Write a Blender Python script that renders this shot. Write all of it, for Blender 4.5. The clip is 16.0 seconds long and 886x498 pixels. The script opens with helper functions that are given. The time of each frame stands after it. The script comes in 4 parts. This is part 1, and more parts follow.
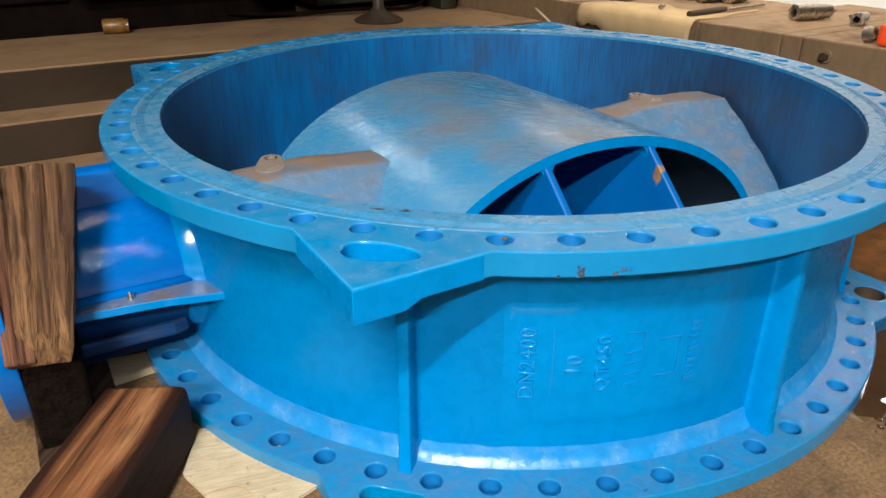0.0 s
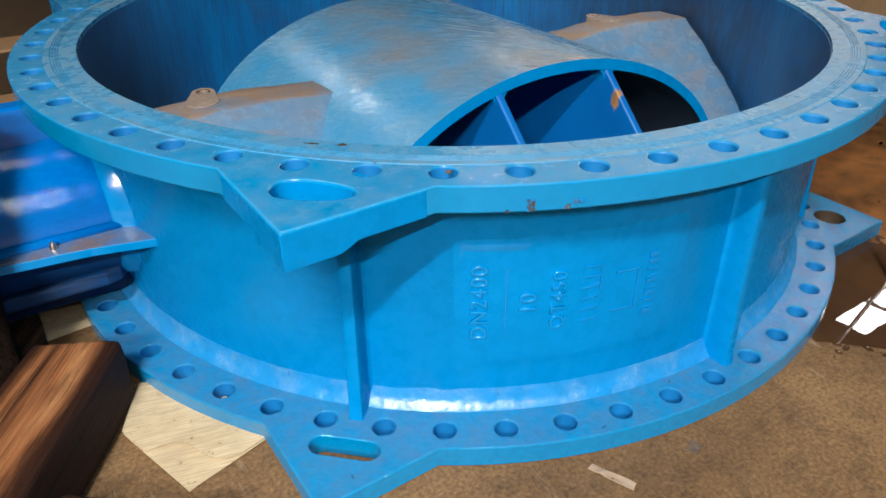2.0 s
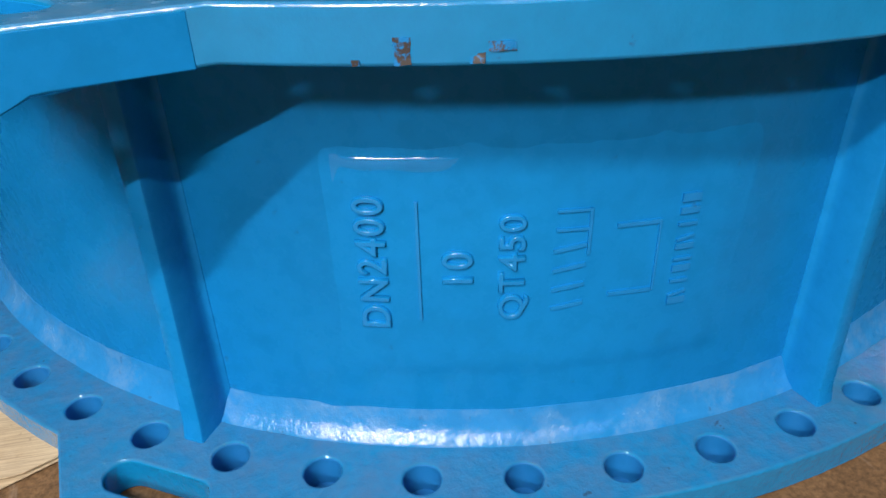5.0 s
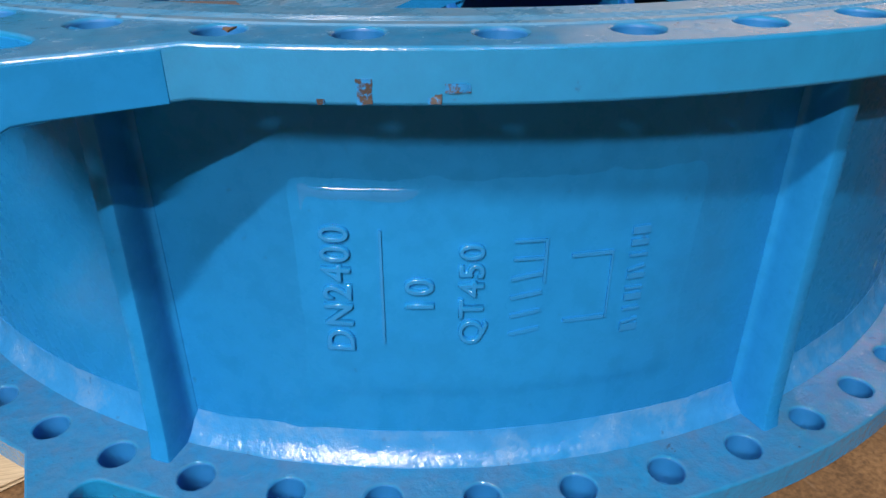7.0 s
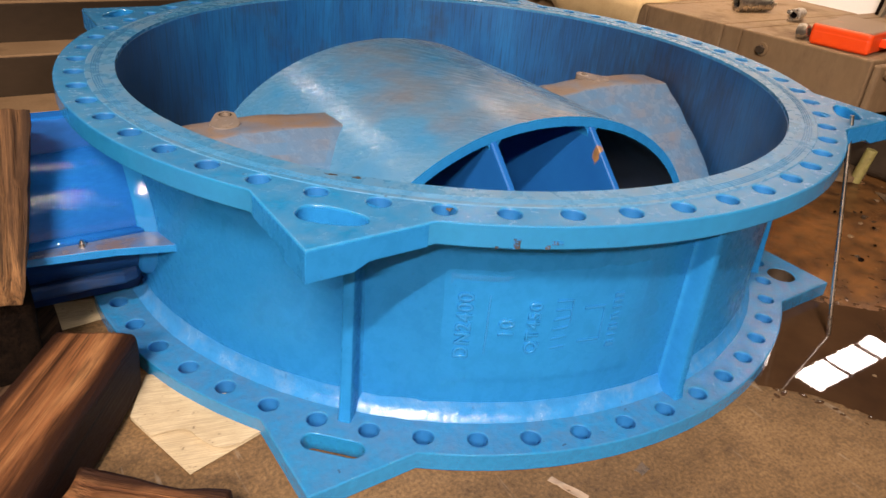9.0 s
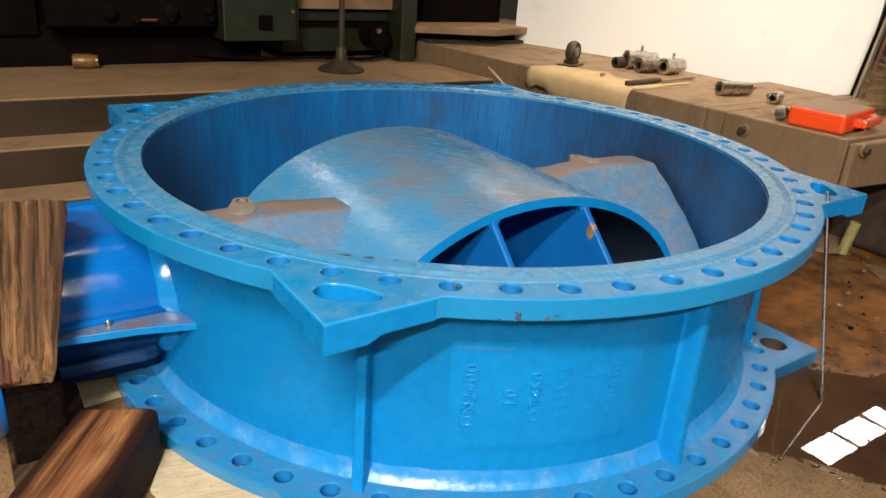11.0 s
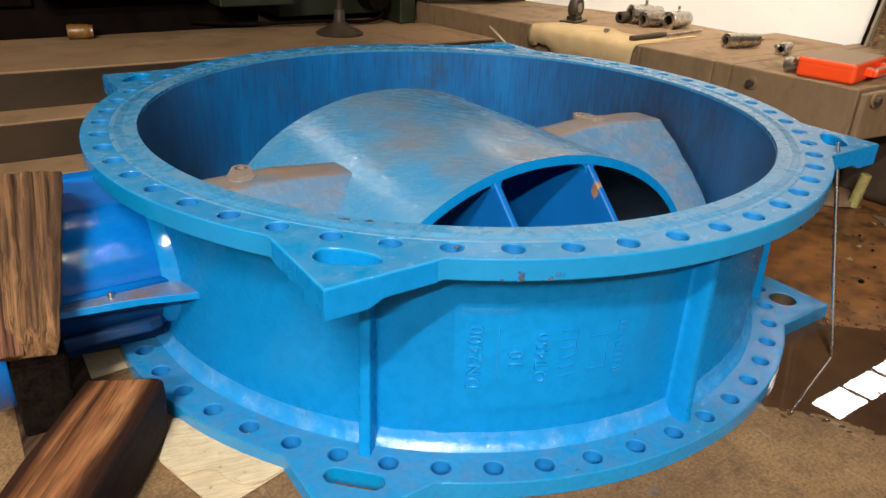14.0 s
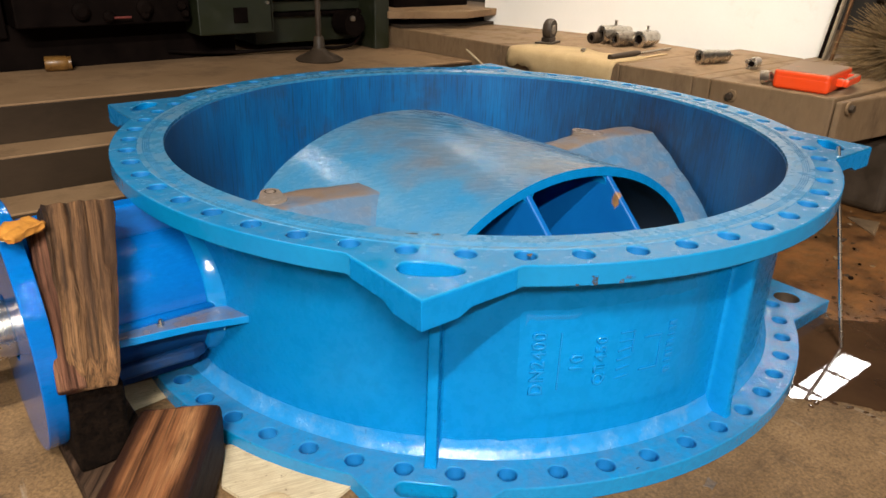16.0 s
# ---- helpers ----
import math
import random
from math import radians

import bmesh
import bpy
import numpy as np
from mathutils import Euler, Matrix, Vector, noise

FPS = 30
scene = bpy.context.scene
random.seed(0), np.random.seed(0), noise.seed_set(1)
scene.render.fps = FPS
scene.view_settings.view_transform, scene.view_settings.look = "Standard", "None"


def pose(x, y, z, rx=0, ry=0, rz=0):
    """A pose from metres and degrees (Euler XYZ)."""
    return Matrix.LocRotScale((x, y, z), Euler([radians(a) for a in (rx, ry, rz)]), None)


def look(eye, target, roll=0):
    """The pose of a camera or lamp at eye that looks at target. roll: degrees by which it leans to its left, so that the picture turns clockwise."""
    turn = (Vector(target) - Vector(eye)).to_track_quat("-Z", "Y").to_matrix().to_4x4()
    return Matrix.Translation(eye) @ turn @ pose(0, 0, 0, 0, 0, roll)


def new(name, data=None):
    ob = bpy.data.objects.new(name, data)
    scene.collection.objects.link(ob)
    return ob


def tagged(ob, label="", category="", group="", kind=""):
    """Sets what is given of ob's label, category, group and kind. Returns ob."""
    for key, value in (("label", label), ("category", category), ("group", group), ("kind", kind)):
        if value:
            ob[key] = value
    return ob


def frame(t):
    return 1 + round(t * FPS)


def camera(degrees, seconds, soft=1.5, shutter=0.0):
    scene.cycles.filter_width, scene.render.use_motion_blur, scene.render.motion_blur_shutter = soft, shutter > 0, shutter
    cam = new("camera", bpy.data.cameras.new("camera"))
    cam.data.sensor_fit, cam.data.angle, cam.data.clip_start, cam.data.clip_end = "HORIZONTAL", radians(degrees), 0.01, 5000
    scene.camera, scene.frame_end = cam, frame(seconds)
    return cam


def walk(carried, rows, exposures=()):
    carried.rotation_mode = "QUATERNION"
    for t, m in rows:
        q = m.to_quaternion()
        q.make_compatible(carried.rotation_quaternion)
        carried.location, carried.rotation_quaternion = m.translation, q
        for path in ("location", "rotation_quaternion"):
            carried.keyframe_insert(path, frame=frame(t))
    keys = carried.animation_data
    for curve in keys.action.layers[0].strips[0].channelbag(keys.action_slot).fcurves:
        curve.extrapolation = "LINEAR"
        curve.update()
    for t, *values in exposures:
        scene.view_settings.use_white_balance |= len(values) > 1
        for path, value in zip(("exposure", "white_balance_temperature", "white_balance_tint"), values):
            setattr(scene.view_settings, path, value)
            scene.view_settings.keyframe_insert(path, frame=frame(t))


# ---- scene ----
cam = camera(62.9, 16.0)
PATH = [
    (0, (-1.568, -2.193, 1.391), (-0.648, -0.651, 0.51), 0.0),
    (0.5, (-1.558, -2.175, 1.395), (-0.625, -0.65, 0.499), 0.1),
    (1, (-1.547, -2.166, 1.391), (-0.612, -0.656, 0.473), 0.2),
    (1.5, (-1.539, -2.156, 1.392), (-0.599, -0.678, 0.429), 0.3),
    (2, (-1.474, -2.134, 1.343), (-0.523, -0.714, 0.304), -0.4),
    (2.5, (-1.398, -2.115, 1.299), (-0.492, -0.665, 0.261), -2.1),
    (3, (-1.311, -2.091, 1.192), (-0.466, -0.613, 0.142), -2.5),
    (3.5, (-1.22, -2.047, 1.084), (-0.452, -0.504, 0.07), -4.1),
    (4, (-1.116, -1.944, 1.019), (-0.316, -0.489, -0.095), -2.4),
    (4.5, (-1.001, -1.882, 0.936), (-0.325, -0.353, -0.163), -3.3),
    (5, (-0.911, -1.841, 0.889), (-0.193, -0.285, -0.142), -1.7),
    (5.2, (-0.888, -1.844, 0.875), (-0.153, -0.285, -0.139), -1.2),
    (7.3, (-0.919, -1.905, 0.938), (-0.107, -0.355, -0.03), 0.9),
    (7.5, (-0.979, -1.939, 1.007), (-0.142, -0.428, 0.0), 1.8),
    (8, (-1.172, -2.077, 1.206), (-0.314, -0.599, 0.167), 0.9),
    (8.5, (-1.4, -2.189, 1.366), (-0.455, -0.778, 0.309), 5.5),
    (9, (-1.623, -2.27, 1.456), (-0.596, -0.854, 0.486), 5.4),
    (9.5, (-1.703, -2.325, 1.491), (-0.613, -0.869, 0.659), 5.9),
    (9.7, (-1.7, -2.337, 1.513), (-0.633, -0.837, 0.731), 5.0),
    (11.8, (-1.715, -2.365, 1.509), (-0.633, -0.877, 0.725), 3.5),
    (12, (-1.716, -2.365, 1.507), (-0.628, -0.888, 0.71), 3.5),
    (12.5, (-1.714, -2.359, 1.502), (-0.641, -0.888, 0.673), 3.2),
    (13, (-1.706, -2.351, 1.501), (-0.649, -0.87, 0.67), 3.2),
    (13.5, (-1.685, -2.346, 1.496), (-0.626, -0.882, 0.639), 2.7),
    (14, (-1.679, -2.354, 1.491), (-0.649, -0.875, 0.625), 2.5),
    (14.5, (-1.667, -2.381, 1.489), (-0.64, -0.891, 0.637), 2.8),
    (15, (-1.676, -2.415, 1.497), (-0.694, -0.874, 0.685), 1.7),
    (15.5, (-1.818, -2.35, 1.489), (-0.679, -0.922, 0.675), 2.6),
    (15.8, (-1.934, -2.263, 1.482), (-0.808, -0.835, 0.652), 0.5),
    (16, (-1.971, -2.212, 1.47), (-0.801, -0.801, 0.67), 1.9),
]
EXPOSURES = [(0.0, 0.0, 6350, 10), (2.0, 0.0, 6450, 10), (3.0, -0.12, 6700, 14), (4.0, -0.27, 6850, 20), (4.5, -0.32, 6700, 19), (5.2, -0.34, 6500, 18), (7.0, -0.27, 6850, 22),
             (8.0, -0.12, 7650, 24), (8.6, 0.0, 7950, 25), (9.1, 0.05, 7550, 22), (9.7, 0.05, 7100, 16), (11.8, 0.04, 6750, 11), (16.0, 0.04, 6650, 10)]
walk(cam, [(t, look(eye, target, roll)) for t, eye, target, roll in PATH], EXPOSURES)

# ---------------------------------------------------------------- light
EXPOSURE = 0.0
scene.view_settings.exposure = EXPOSURE
world = bpy.data.worlds.new("hall_world")
scene.world = world
world.use_nodes = True
world.node_tree.nodes["Background"].inputs[0].default_value = (0.55, 0.48, 0.40, 1)
world.node_tree.nodes["Background"].inputs[1].default_value = 0.004


def area_lamp(name, eye, target, w, h, watts, colour, spread=180):
    lamp = bpy.data.lights.new(name, "AREA")
    lamp.shape, lamp.size, lamp.size_y, lamp.energy, lamp.color = "RECTANGLE", w, h, watts, colour
    lamp.spread = radians(spread)
    ob = new(name, lamp)
    ob.matrix_world = look(eye, target)
    return ob


ROOF = 5.2
# roof lights: strips that run along the hall, and the row over its far end
# the first, at x -9, is an added fill for the shell's left
for x, y, length, width, watts in ((-9.0, -5.6, 2.4, 0.13, 90), (-5.6, -6.5, 2.4, 0.13, 1330), (-3.8, -4.05, 1.8, 0.13, 650), (-1.5, -6.9, 2.0, 0.04, 90), (-1.2, -4.05, 1.5, 0.035, 55)):
    area_lamp("roof_light_lamp", (x, y, ROOF - 0.06), (x, y, 0), length, width, watts, (1.0, 0.96, 0.90))
# added lamp, aimed to brighten the bed and the white wall
area_lamp("roof_light_lamp", (2.2, 1.0, ROOF - 0.06), (2.75, 0.9, 0), 2.6, 0.4, 52, (1.0, 0.88, 0.72), 56)
area_lamp("roof_light_lamp", (-2.2, 1.2, ROOF - 0.06), (-2.2, 1.2, 0), 3.0, 0.04, 40, (1.0, 0.86, 0.68))
for x in (-0.8, 5.8, 8.0, 10.2, 12.4):
    area_lamp("roof_light_lamp", (x, 7.2, ROOF - 0.06), (x, 7.2, 0), 0.9, 0.3, 40, (1.0, 0.94, 0.86))
for k in range(3):
    area_lamp("roof_light_lamp", (8.5 + 0.88 * k, 1.55, ROOF - 0.06), (8.5 + 0.88 * k, 1.55, 0), 0.78, 0.45, 60, (1.0, 0.97, 0.92))

# ---------------------------------------------------------------- helpers


def nodes_of(name):
    m = bpy.data.materials.new(name)
    m.use_nodes = True
    return m, m.node_tree.nodes, m.node_tree.links, m.node_tree.nodes["Principled BSDF"]


def noise_tex(nt, links, scale, detail=6.0, rough=0.6, stretch=(1, 1, 1), coords="Object", turn=0.0):
    co, mp, tx = nt.new("ShaderNodeTexCoord"), nt.new("ShaderNodeMapping"), nt.new("ShaderNodeTexNoise")
    mp.inputs["Scale"].default_value = stretch
    if turn:
        mp.vector_type = "TEXTURE"
        mp.inputs["Scale"].default_value = [1 / v for v in stretch]
        mp.inputs["Rotation"].default_value = (0, 0, radians(turn))
    tx.inputs["Scale"].default_value, tx.inputs["Detail"].default_value, tx.inputs["Roughness"].default_value = scale, detail, rough
    links.new(co.outputs[coords], mp.inputs["Vector"])
    links.new(mp.outputs["Vector"], tx.inputs["Vector"])
    return tx.outputs["Fac"]


def ramp(nt, links, fac, stops):
    r = nt.new("ShaderNodeValToRGB")
    while len(r.color_ramp.elements) < len(stops):
        r.color_ramp.elements.new(0.5)
    for e, (p, c) in zip(r.color_ramp.elements, stops):
        e.position, e.color = p, (*c, 1) if len(c) == 3 else c
    links.new(fac, r.inputs["Fac"])
    return r.outputs["Color"]


def grey(v):
    return (v, v, v)


def mix(nt, links, fac, a, b, how="MIX"):
    m = nt.new("ShaderNodeMix")
    m.data_type, m.blend_type = "RGBA", how
    for sock, val in ((m.inputs[0], fac), (m.inputs[6], a), (m.inputs[7], b)):
        if isinstance(val, (int, float)):
            sock.default_value = val
        elif isinstance(val, tuple):
            sock.default_value = (*val, 1)
        else:
            links.new(val, sock)
    return m.outputs[2]


def bump(nt, links, bsdf, heights):
    last = None
    for h, strength, dist in heights:
        b = nt.new("ShaderNodeBump")
        b.inputs["Strength"].default_value, b.inputs["Distance"].default_value = strength, dist
        links.new(h, b.inputs["Height"])
        if last:
            links.new(last, b.inputs["Normal"])
        last = b.outputs["Normal"]
    links.new(last, bsdf.inputs["Normal"])


def surface(name, base, alt, scale=6.0, rough=(0.4, 0.6), metal=0.0, grain=120.0, relief=0.15, dirt=None, dirt_at=(0.55, 0.75), dirt_scale=3.0, stretch=(1, 1, 1), coat=0.0, gloss=0.5):
    """Two tones mixed by coarse noise, fine grain in relief, and patches of dirt or wear."""
    m, nt, links, bsdf = nodes_of(name)
    coarse, fine = noise_tex(nt, links, scale, 5, 0.6, stretch), noise_tex(nt, links, grain, 4, 0.65, stretch)
    col = ramp(nt, links, coarse, [(0.3, base), (0.7, alt)])
    col = mix(nt, links, 0.25, col, ramp(nt, links, fine, [(0.3, grey(0.35)), (0.7, grey(0.65))]), "OVERLAY")
    rg = ramp(nt, links, coarse, [(0.3, grey(rough[0])), (0.7, grey(rough[1]))])
    if dirt:
        patch = ramp(nt, links, noise_tex(nt, links, dirt_scale, 8, 0.7, stretch), [(dirt_at[0], grey(0)), (dirt_at[1], grey(1))])
        col = mix(nt, links, patch, col, dirt)
        rg = mix(nt, links, patch, rg, grey(min(1.0, rough[1] + 0.2)))
    links.new(col, bsdf.inputs["Base Color"])
    links.new(rg, bsdf.inputs["Roughness"])
    bsdf.inputs["Metallic"].default_value = metal
    bsdf.inputs["Coat Weight"].default_value = coat
    bsdf.inputs["Specular IOR Level"].default_value = gloss
    bump(nt, links, bsdf, [(coarse, 0.2 * relief, 0.02), (fine, relief, 0.004)])
    return m


def part(name, bm, material, parent=None, label="", smooth=False, bevel=0.0, segments=2):
    """Links a bmesh as one mesh object under a thing or a part."""
    me = bpy.data.meshes.new(name)
    bmesh.ops.recalc_face_normals(bm, faces=bm.faces)
    bm.to_mesh(me)
    bm.free()
    me.materials.append(material)
    ob = new(name, me)
    if smooth:
        me.shade_smooth()
        if smooth != "all":
            me.set_sharp_from_angle(angle=radians(35))
    if bevel:
        mod = ob.modifiers.new("edges", "BEVEL")
        mod.width, mod.segments, mod.limit_method, mod.angle_limit = bevel, segments, "ANGLE", radians(40)
    if parent:
        ob.parent = parent
    if label:
        ob["label"] = label
    return ob


def thing(name, label, category, at=(0, 0, 0), rz=0.0, group="", kind=""):
    ob = new(name)
    ob.empty_display_size = 0.1
    ob.matrix_world = pose(*at, 0, 0, rz)
    return tagged(ob, label, category, group, kind)


def box(x0, x1, y0, y1, z0, z1, bm=None):
    bm = bm or bmesh.new()
    v = [bm.verts.new((x, y, z)) for z in (z0, z1) for x, y in ((x0, y0), (x1, y0), (x1, y1), (x0, y1))]
    for f in ((3, 2, 1, 0), (4, 5, 6, 7), (0, 1, 5, 4), (1, 2, 6, 5), (2, 3, 7, 6), (3, 0, 4, 7)):
        bm.faces.new([v[i] for i in f])
    return bm


def prism(outline, z0, z1, bm=None):
    """An upright prism on an outline of x, y, counterclockwise."""
    bm = bm or bmesh.new()
    lo, hi = [bm.verts.new((x, y, z0)) for x, y in outline], [bm.verts.new((x, y, z1)) for x, y in outline]
    bm.faces.new(lo[::-1]), bm.faces.new(hi)
    for i in range(len(lo)):
        j = (i + 1) % len(lo)
        bm.faces.new((lo[i], lo[j], hi[j], hi[i]))
    return bm


def lathe(profile, steps=48, axis="z", closed=True, a0=0.0, a1=360.0, bm=None):
    """Turns a profile of (radius, height) round an axis."""
    bm = bm or bmesh.new()
    full = a1 - a0 >= 359.9
    rings = []
    for k in range(steps if full else steps + 1):
        a = radians(a0 + (a1 - a0) * k / steps)
        ring = []
        for r, h in profile:
            c, s = r * math.cos(a), r * math.sin(a)
            ring.append(bm.verts.new({"z": (c, s, h), "x": (h, c, s), "y": (s, h, c)}[axis]))
        rings.append(ring)
    n, m = len(profile), len(rings)
    for k in range(m if full else m - 1):
        p, q = rings[k], rings[(k + 1) % m]
        for i in range(n if closed else n - 1):
            j = (i + 1) % n
            bm.faces.new((p[i], q[i], q[j], p[j]))
    if not closed:
        for i in (0, n - 1):
            if profile[i][0] < 1e-4:
                bmesh.ops.remove_doubles(bm, verts=[r[i] for r in rings], dist=1e-4)
    if not full and closed:
        bm.faces.new(rings[0]), bm.faces.new(rings[-1][::-1])
    return bm


def rod(r, h0, h1, axis="z", steps=32):
    return lathe([(0, h0), (r, h0), (r, h1), (0, h1)], steps, axis, closed=False)


def moved(bm, m):
    bmesh.ops.transform(bm, matrix=m, verts=bm.verts)
    return bm


def pierced(outline, holes, z0, z1):
    """A flat plate on an outline, pierced by outlines."""
    bm = bmesh.new()
    for loop in (outline, *holes):
        v = [bm.verts.new((x, y, z1)) for x, y in loop]
        for i in range(len(v)):
            bm.edges.new((v[i], v[(i + 1) % len(v)]))
    bmesh.ops.triangle_fill(bm, use_beauty=True, edges=bm.edges[:])
    low = bmesh.ops.extrude_face_region(bm, geom=bm.faces[:])
    bmesh.ops.translate(bm, vec=(0, 0, z0 - z1), verts=[g for g in low["geom"] if isinstance(g, bmesh.types.BMVert)])
    return bm


def ring_points(cx, cy, r, n, a0=0.0):
    return [(cx + r * math.cos(a0 + math.tau * k / n), cy + r * math.sin(a0 + math.tau * k / n)) for k in range(n)]


def warped(bm, amount, scale, seed=0.0):
    """Knocks a mesh out of true with smooth noise."""
    for v in bm.verts:
        v.co += amount * noise.noise_vector(v.co * scale + Vector((seed, seed * 1.7, -seed)))
    return bm


def cut(bm, times=2):
    bmesh.ops.subdivide_edges(bm, edges=bm.edges[:], cuts=times, use_grid_fill=True)
    return bm


# ---------------------------------------------------------------- materials
BLUE, BLUE_DEEP = (0.0, 0.194, 0.488), (0.0, 0.168, 0.440)
BLUE_TOP, BLUE_TOP_DEEP = (0.0, 0.202, 0.440), (0.0, 0.172, 0.395)


def painted(name, base, alt, dust, dust_at=(0.48, 0.70), dust_scale=5.0, rough=(0.22, 0.40), specks=0.5, relief=0.12, streak=(1, 1, 1), everywhere=False, slope=(0.45, 0.9), brush_scale=28, coat=0.0, gloss=0.5, turn=0.0, dust_rough=0.10):
    """Brushed enamel: tone shifts, brush relief, dust and scuffs on what faces up, dark specks and chips."""
    m, nt, links, bsdf = nodes_of(name)
    coarse, fine, brush = noise_tex(nt, links, 3.5, 5, 0.6), noise_tex(nt, links, 160, 3, 0.6), noise_tex(nt, links, brush_scale, 5, 0.6, streak, turn=turn)
    col = ramp(nt, links, coarse, [(0.3, base), (0.7, alt)])
    col = mix(nt, links, 0.16, col, ramp(nt, links, brush, [(0.3, grey(0.25)), (0.7, grey(0.75))]), "OVERLAY")
    patch = ramp(nt, links, noise_tex(nt, links, dust_scale, 9, 0.68), [(dust_at[0], grey(0)), (dust_at[1], grey(1))])
    if not everywhere:
        geo, sep = nt.new("ShaderNodeNewGeometry"), nt.new("ShaderNodeSeparateXYZ")
        links.new(geo.outputs["True Normal"], sep.inputs["Vector"])
        up = ramp(nt, links, sep.outputs["Z"], [(slope[0], grey(0.0)), (slope[1], grey(1.0))])
        patch = mix(nt, links, 1.0, patch, up, "MULTIPLY")
    col = mix(nt, links, patch, col, dust)
    dots = ramp(nt, links, noise_tex(nt, links, 42, 3, 0.55), [(0.70, grey(0)), (0.76, grey(specks))])
    col = mix(nt, links, dots, col, (0.03, 0.05, 0.08))
    rg = ramp(nt, links, brush, [(0.3, grey(rough[0])), (0.7, grey(rough[1]))])
    rg = mix(nt, links, patch, rg, grey(min(1.0, rough[1] + dust_rough)))
    links.new(col, bsdf.inputs["Base Color"])
    links.new(rg, bsdf.inputs["Roughness"])
    bsdf.inputs["Specular IOR Level"].default_value = gloss
    bsdf.inputs["Coat Weight"].default_value, bsdf.inputs["Coat Roughness"].default_value = coat, 0.12
    bump(nt, links, bsdf, [(coarse, 0.03 * relief, 0.03), (brush, relief, 0.006), (fine, 0.3 * relief, 0.002)])
    return m


def wooden(name, dark, mid, light, rough=0.75, gloss=0.25, half=0.0):
    """Weathered timber, its grain along the object's own y; half: half its width, where charring and painted shade
    darken its arrises and sides.
    """
    m, nt, links, bsdf = nodes_of(name)
    grain, fibre = noise_tex(nt, links, 75, 7, 0.66, (1, 0.018, 1)), noise_tex(nt, links, 300, 3, 0.6, (1, 0.012, 1))
    broad, stain = noise_tex(nt, links, 24, 6, 0.62, (1, 0.05, 1)), noise_tex(nt, links, 6, 6, 0.65, (1, 0.45, 1))
    crack = noise_tex(nt, links, 34, 4, 0.6, (1, 0.025, 1))
    col = ramp(nt, links, broad, [(0.28, dark), (0.46, mid), (0.72, light)])
    col = mix(nt, links, 0.85, col, ramp(nt, links, grain, [(0.36, grey(0.10)), (0.50, grey(0.75)), (0.66, grey(1.0))]), "MULTIPLY")
    col = mix(nt, links, 0.45, col, ramp(nt, links, fibre, [(0.3, grey(0.25)), (0.7, grey(0.75))]), "OVERLAY")
    col = mix(nt, links, ramp(nt, links, stain, [(0.48, grey(0)), (0.70, grey(0.75))]), col, dark)
    if half:
        co, sep, off, add = nt.new("ShaderNodeTexCoord"), nt.new("ShaderNodeSeparateXYZ"), nt.new("ShaderNodeMath"), nt.new("ShaderNodeMath")
        off.operation, add.operation = "ABSOLUTE", "MULTIPLY_ADD"
        links.new(co.outputs["Object"], sep.inputs["Vector"])
        links.new(sep.outputs["X"], off.inputs[0])
        add.inputs[1].default_value = 0.35 * half
        links.new(stain, add.inputs[0])
        links.new(off.outputs[0], add.inputs[2])
        char_shade = nt.new("ShaderNodeMapRange")
        char_shade.inputs["From Min"].default_value, char_shade.inputs["From Max"].default_value = 0.80 * half, 1.06 * half
        links.new(add.outputs[0], char_shade.inputs["Value"])
        col = mix(nt, links, char_shade.outputs["Result"], col, tuple(0.6 * c for c in dark))
    col = mix(nt, links, ramp(nt, links, crack, [(0.30, grey(1)), (0.36, grey(0))]), col, (0.008, 0.005, 0.004))
    links.new(col, bsdf.inputs["Base Color"])
    bsdf.inputs["Roughness"].default_value = rough
    bsdf.inputs["Specular IOR Level"].default_value = gloss
    bump(nt, links, bsdf, [(broad, 0.6, 0.02), (grain, 1.0, 0.010), (fibre, 0.5, 0.003)])
    return m


blue_paint = painted("blue_paint", BLUE, BLUE_DEEP, (0.0, 0.165, 0.37), (0.55, 0.85), 4, (0.20, 0.36), specks=0.25, gloss=0.10)
blue_flange = painted("blue_flange_paint", BLUE_TOP, BLUE_TOP_DEEP, (0.085, 0.220, 0.375), (0.34, 0.90), 16, (0.10, 0.26), specks=0.5, relief=0.22)
blue_foot = painted("lumpy_foot_paint", BLUE_TOP, BLUE_TOP_DEEP, (0.085, 0.14, 0.225), (0.30, 1.0), 20, (0.03, 0.08), specks=0.7, relief=0.55, brush_scale=55, gloss=0.8, dust_rough=0.03)
blue_face = painted("scuffed_sealing_face", (0.02, 0.205, 0.42), (0.05, 0.22, 0.39), (0.16, 0.235, 0.31), (0.42, 0.80), 9, (0.15, 0.35), 0.8, 0.2)
# the pale dust tint also paints in the long sheen along the fillet
blue_fillet = painted("dusty_sheen_fillet_paint", (0.005, 0.19, 0.48), (0.02, 0.20, 0.46), (0.11, 0.26, 0.45), (0.48, 0.80), 13, (0.10, 0.26), 0.4, 0.7, everywhere=True)
blue_hub = painted("grimy_hub_paint", (0.06, 0.20, 0.38), (0.10, 0.20, 0.32), (0.22, 0.155, 0.115), (0.20, 0.56), 5, (0.10, 0.32), 1.0, 0.6, slope=(0.79, 0.95))
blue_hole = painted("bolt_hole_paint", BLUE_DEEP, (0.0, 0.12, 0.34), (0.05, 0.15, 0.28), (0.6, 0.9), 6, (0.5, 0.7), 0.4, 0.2)
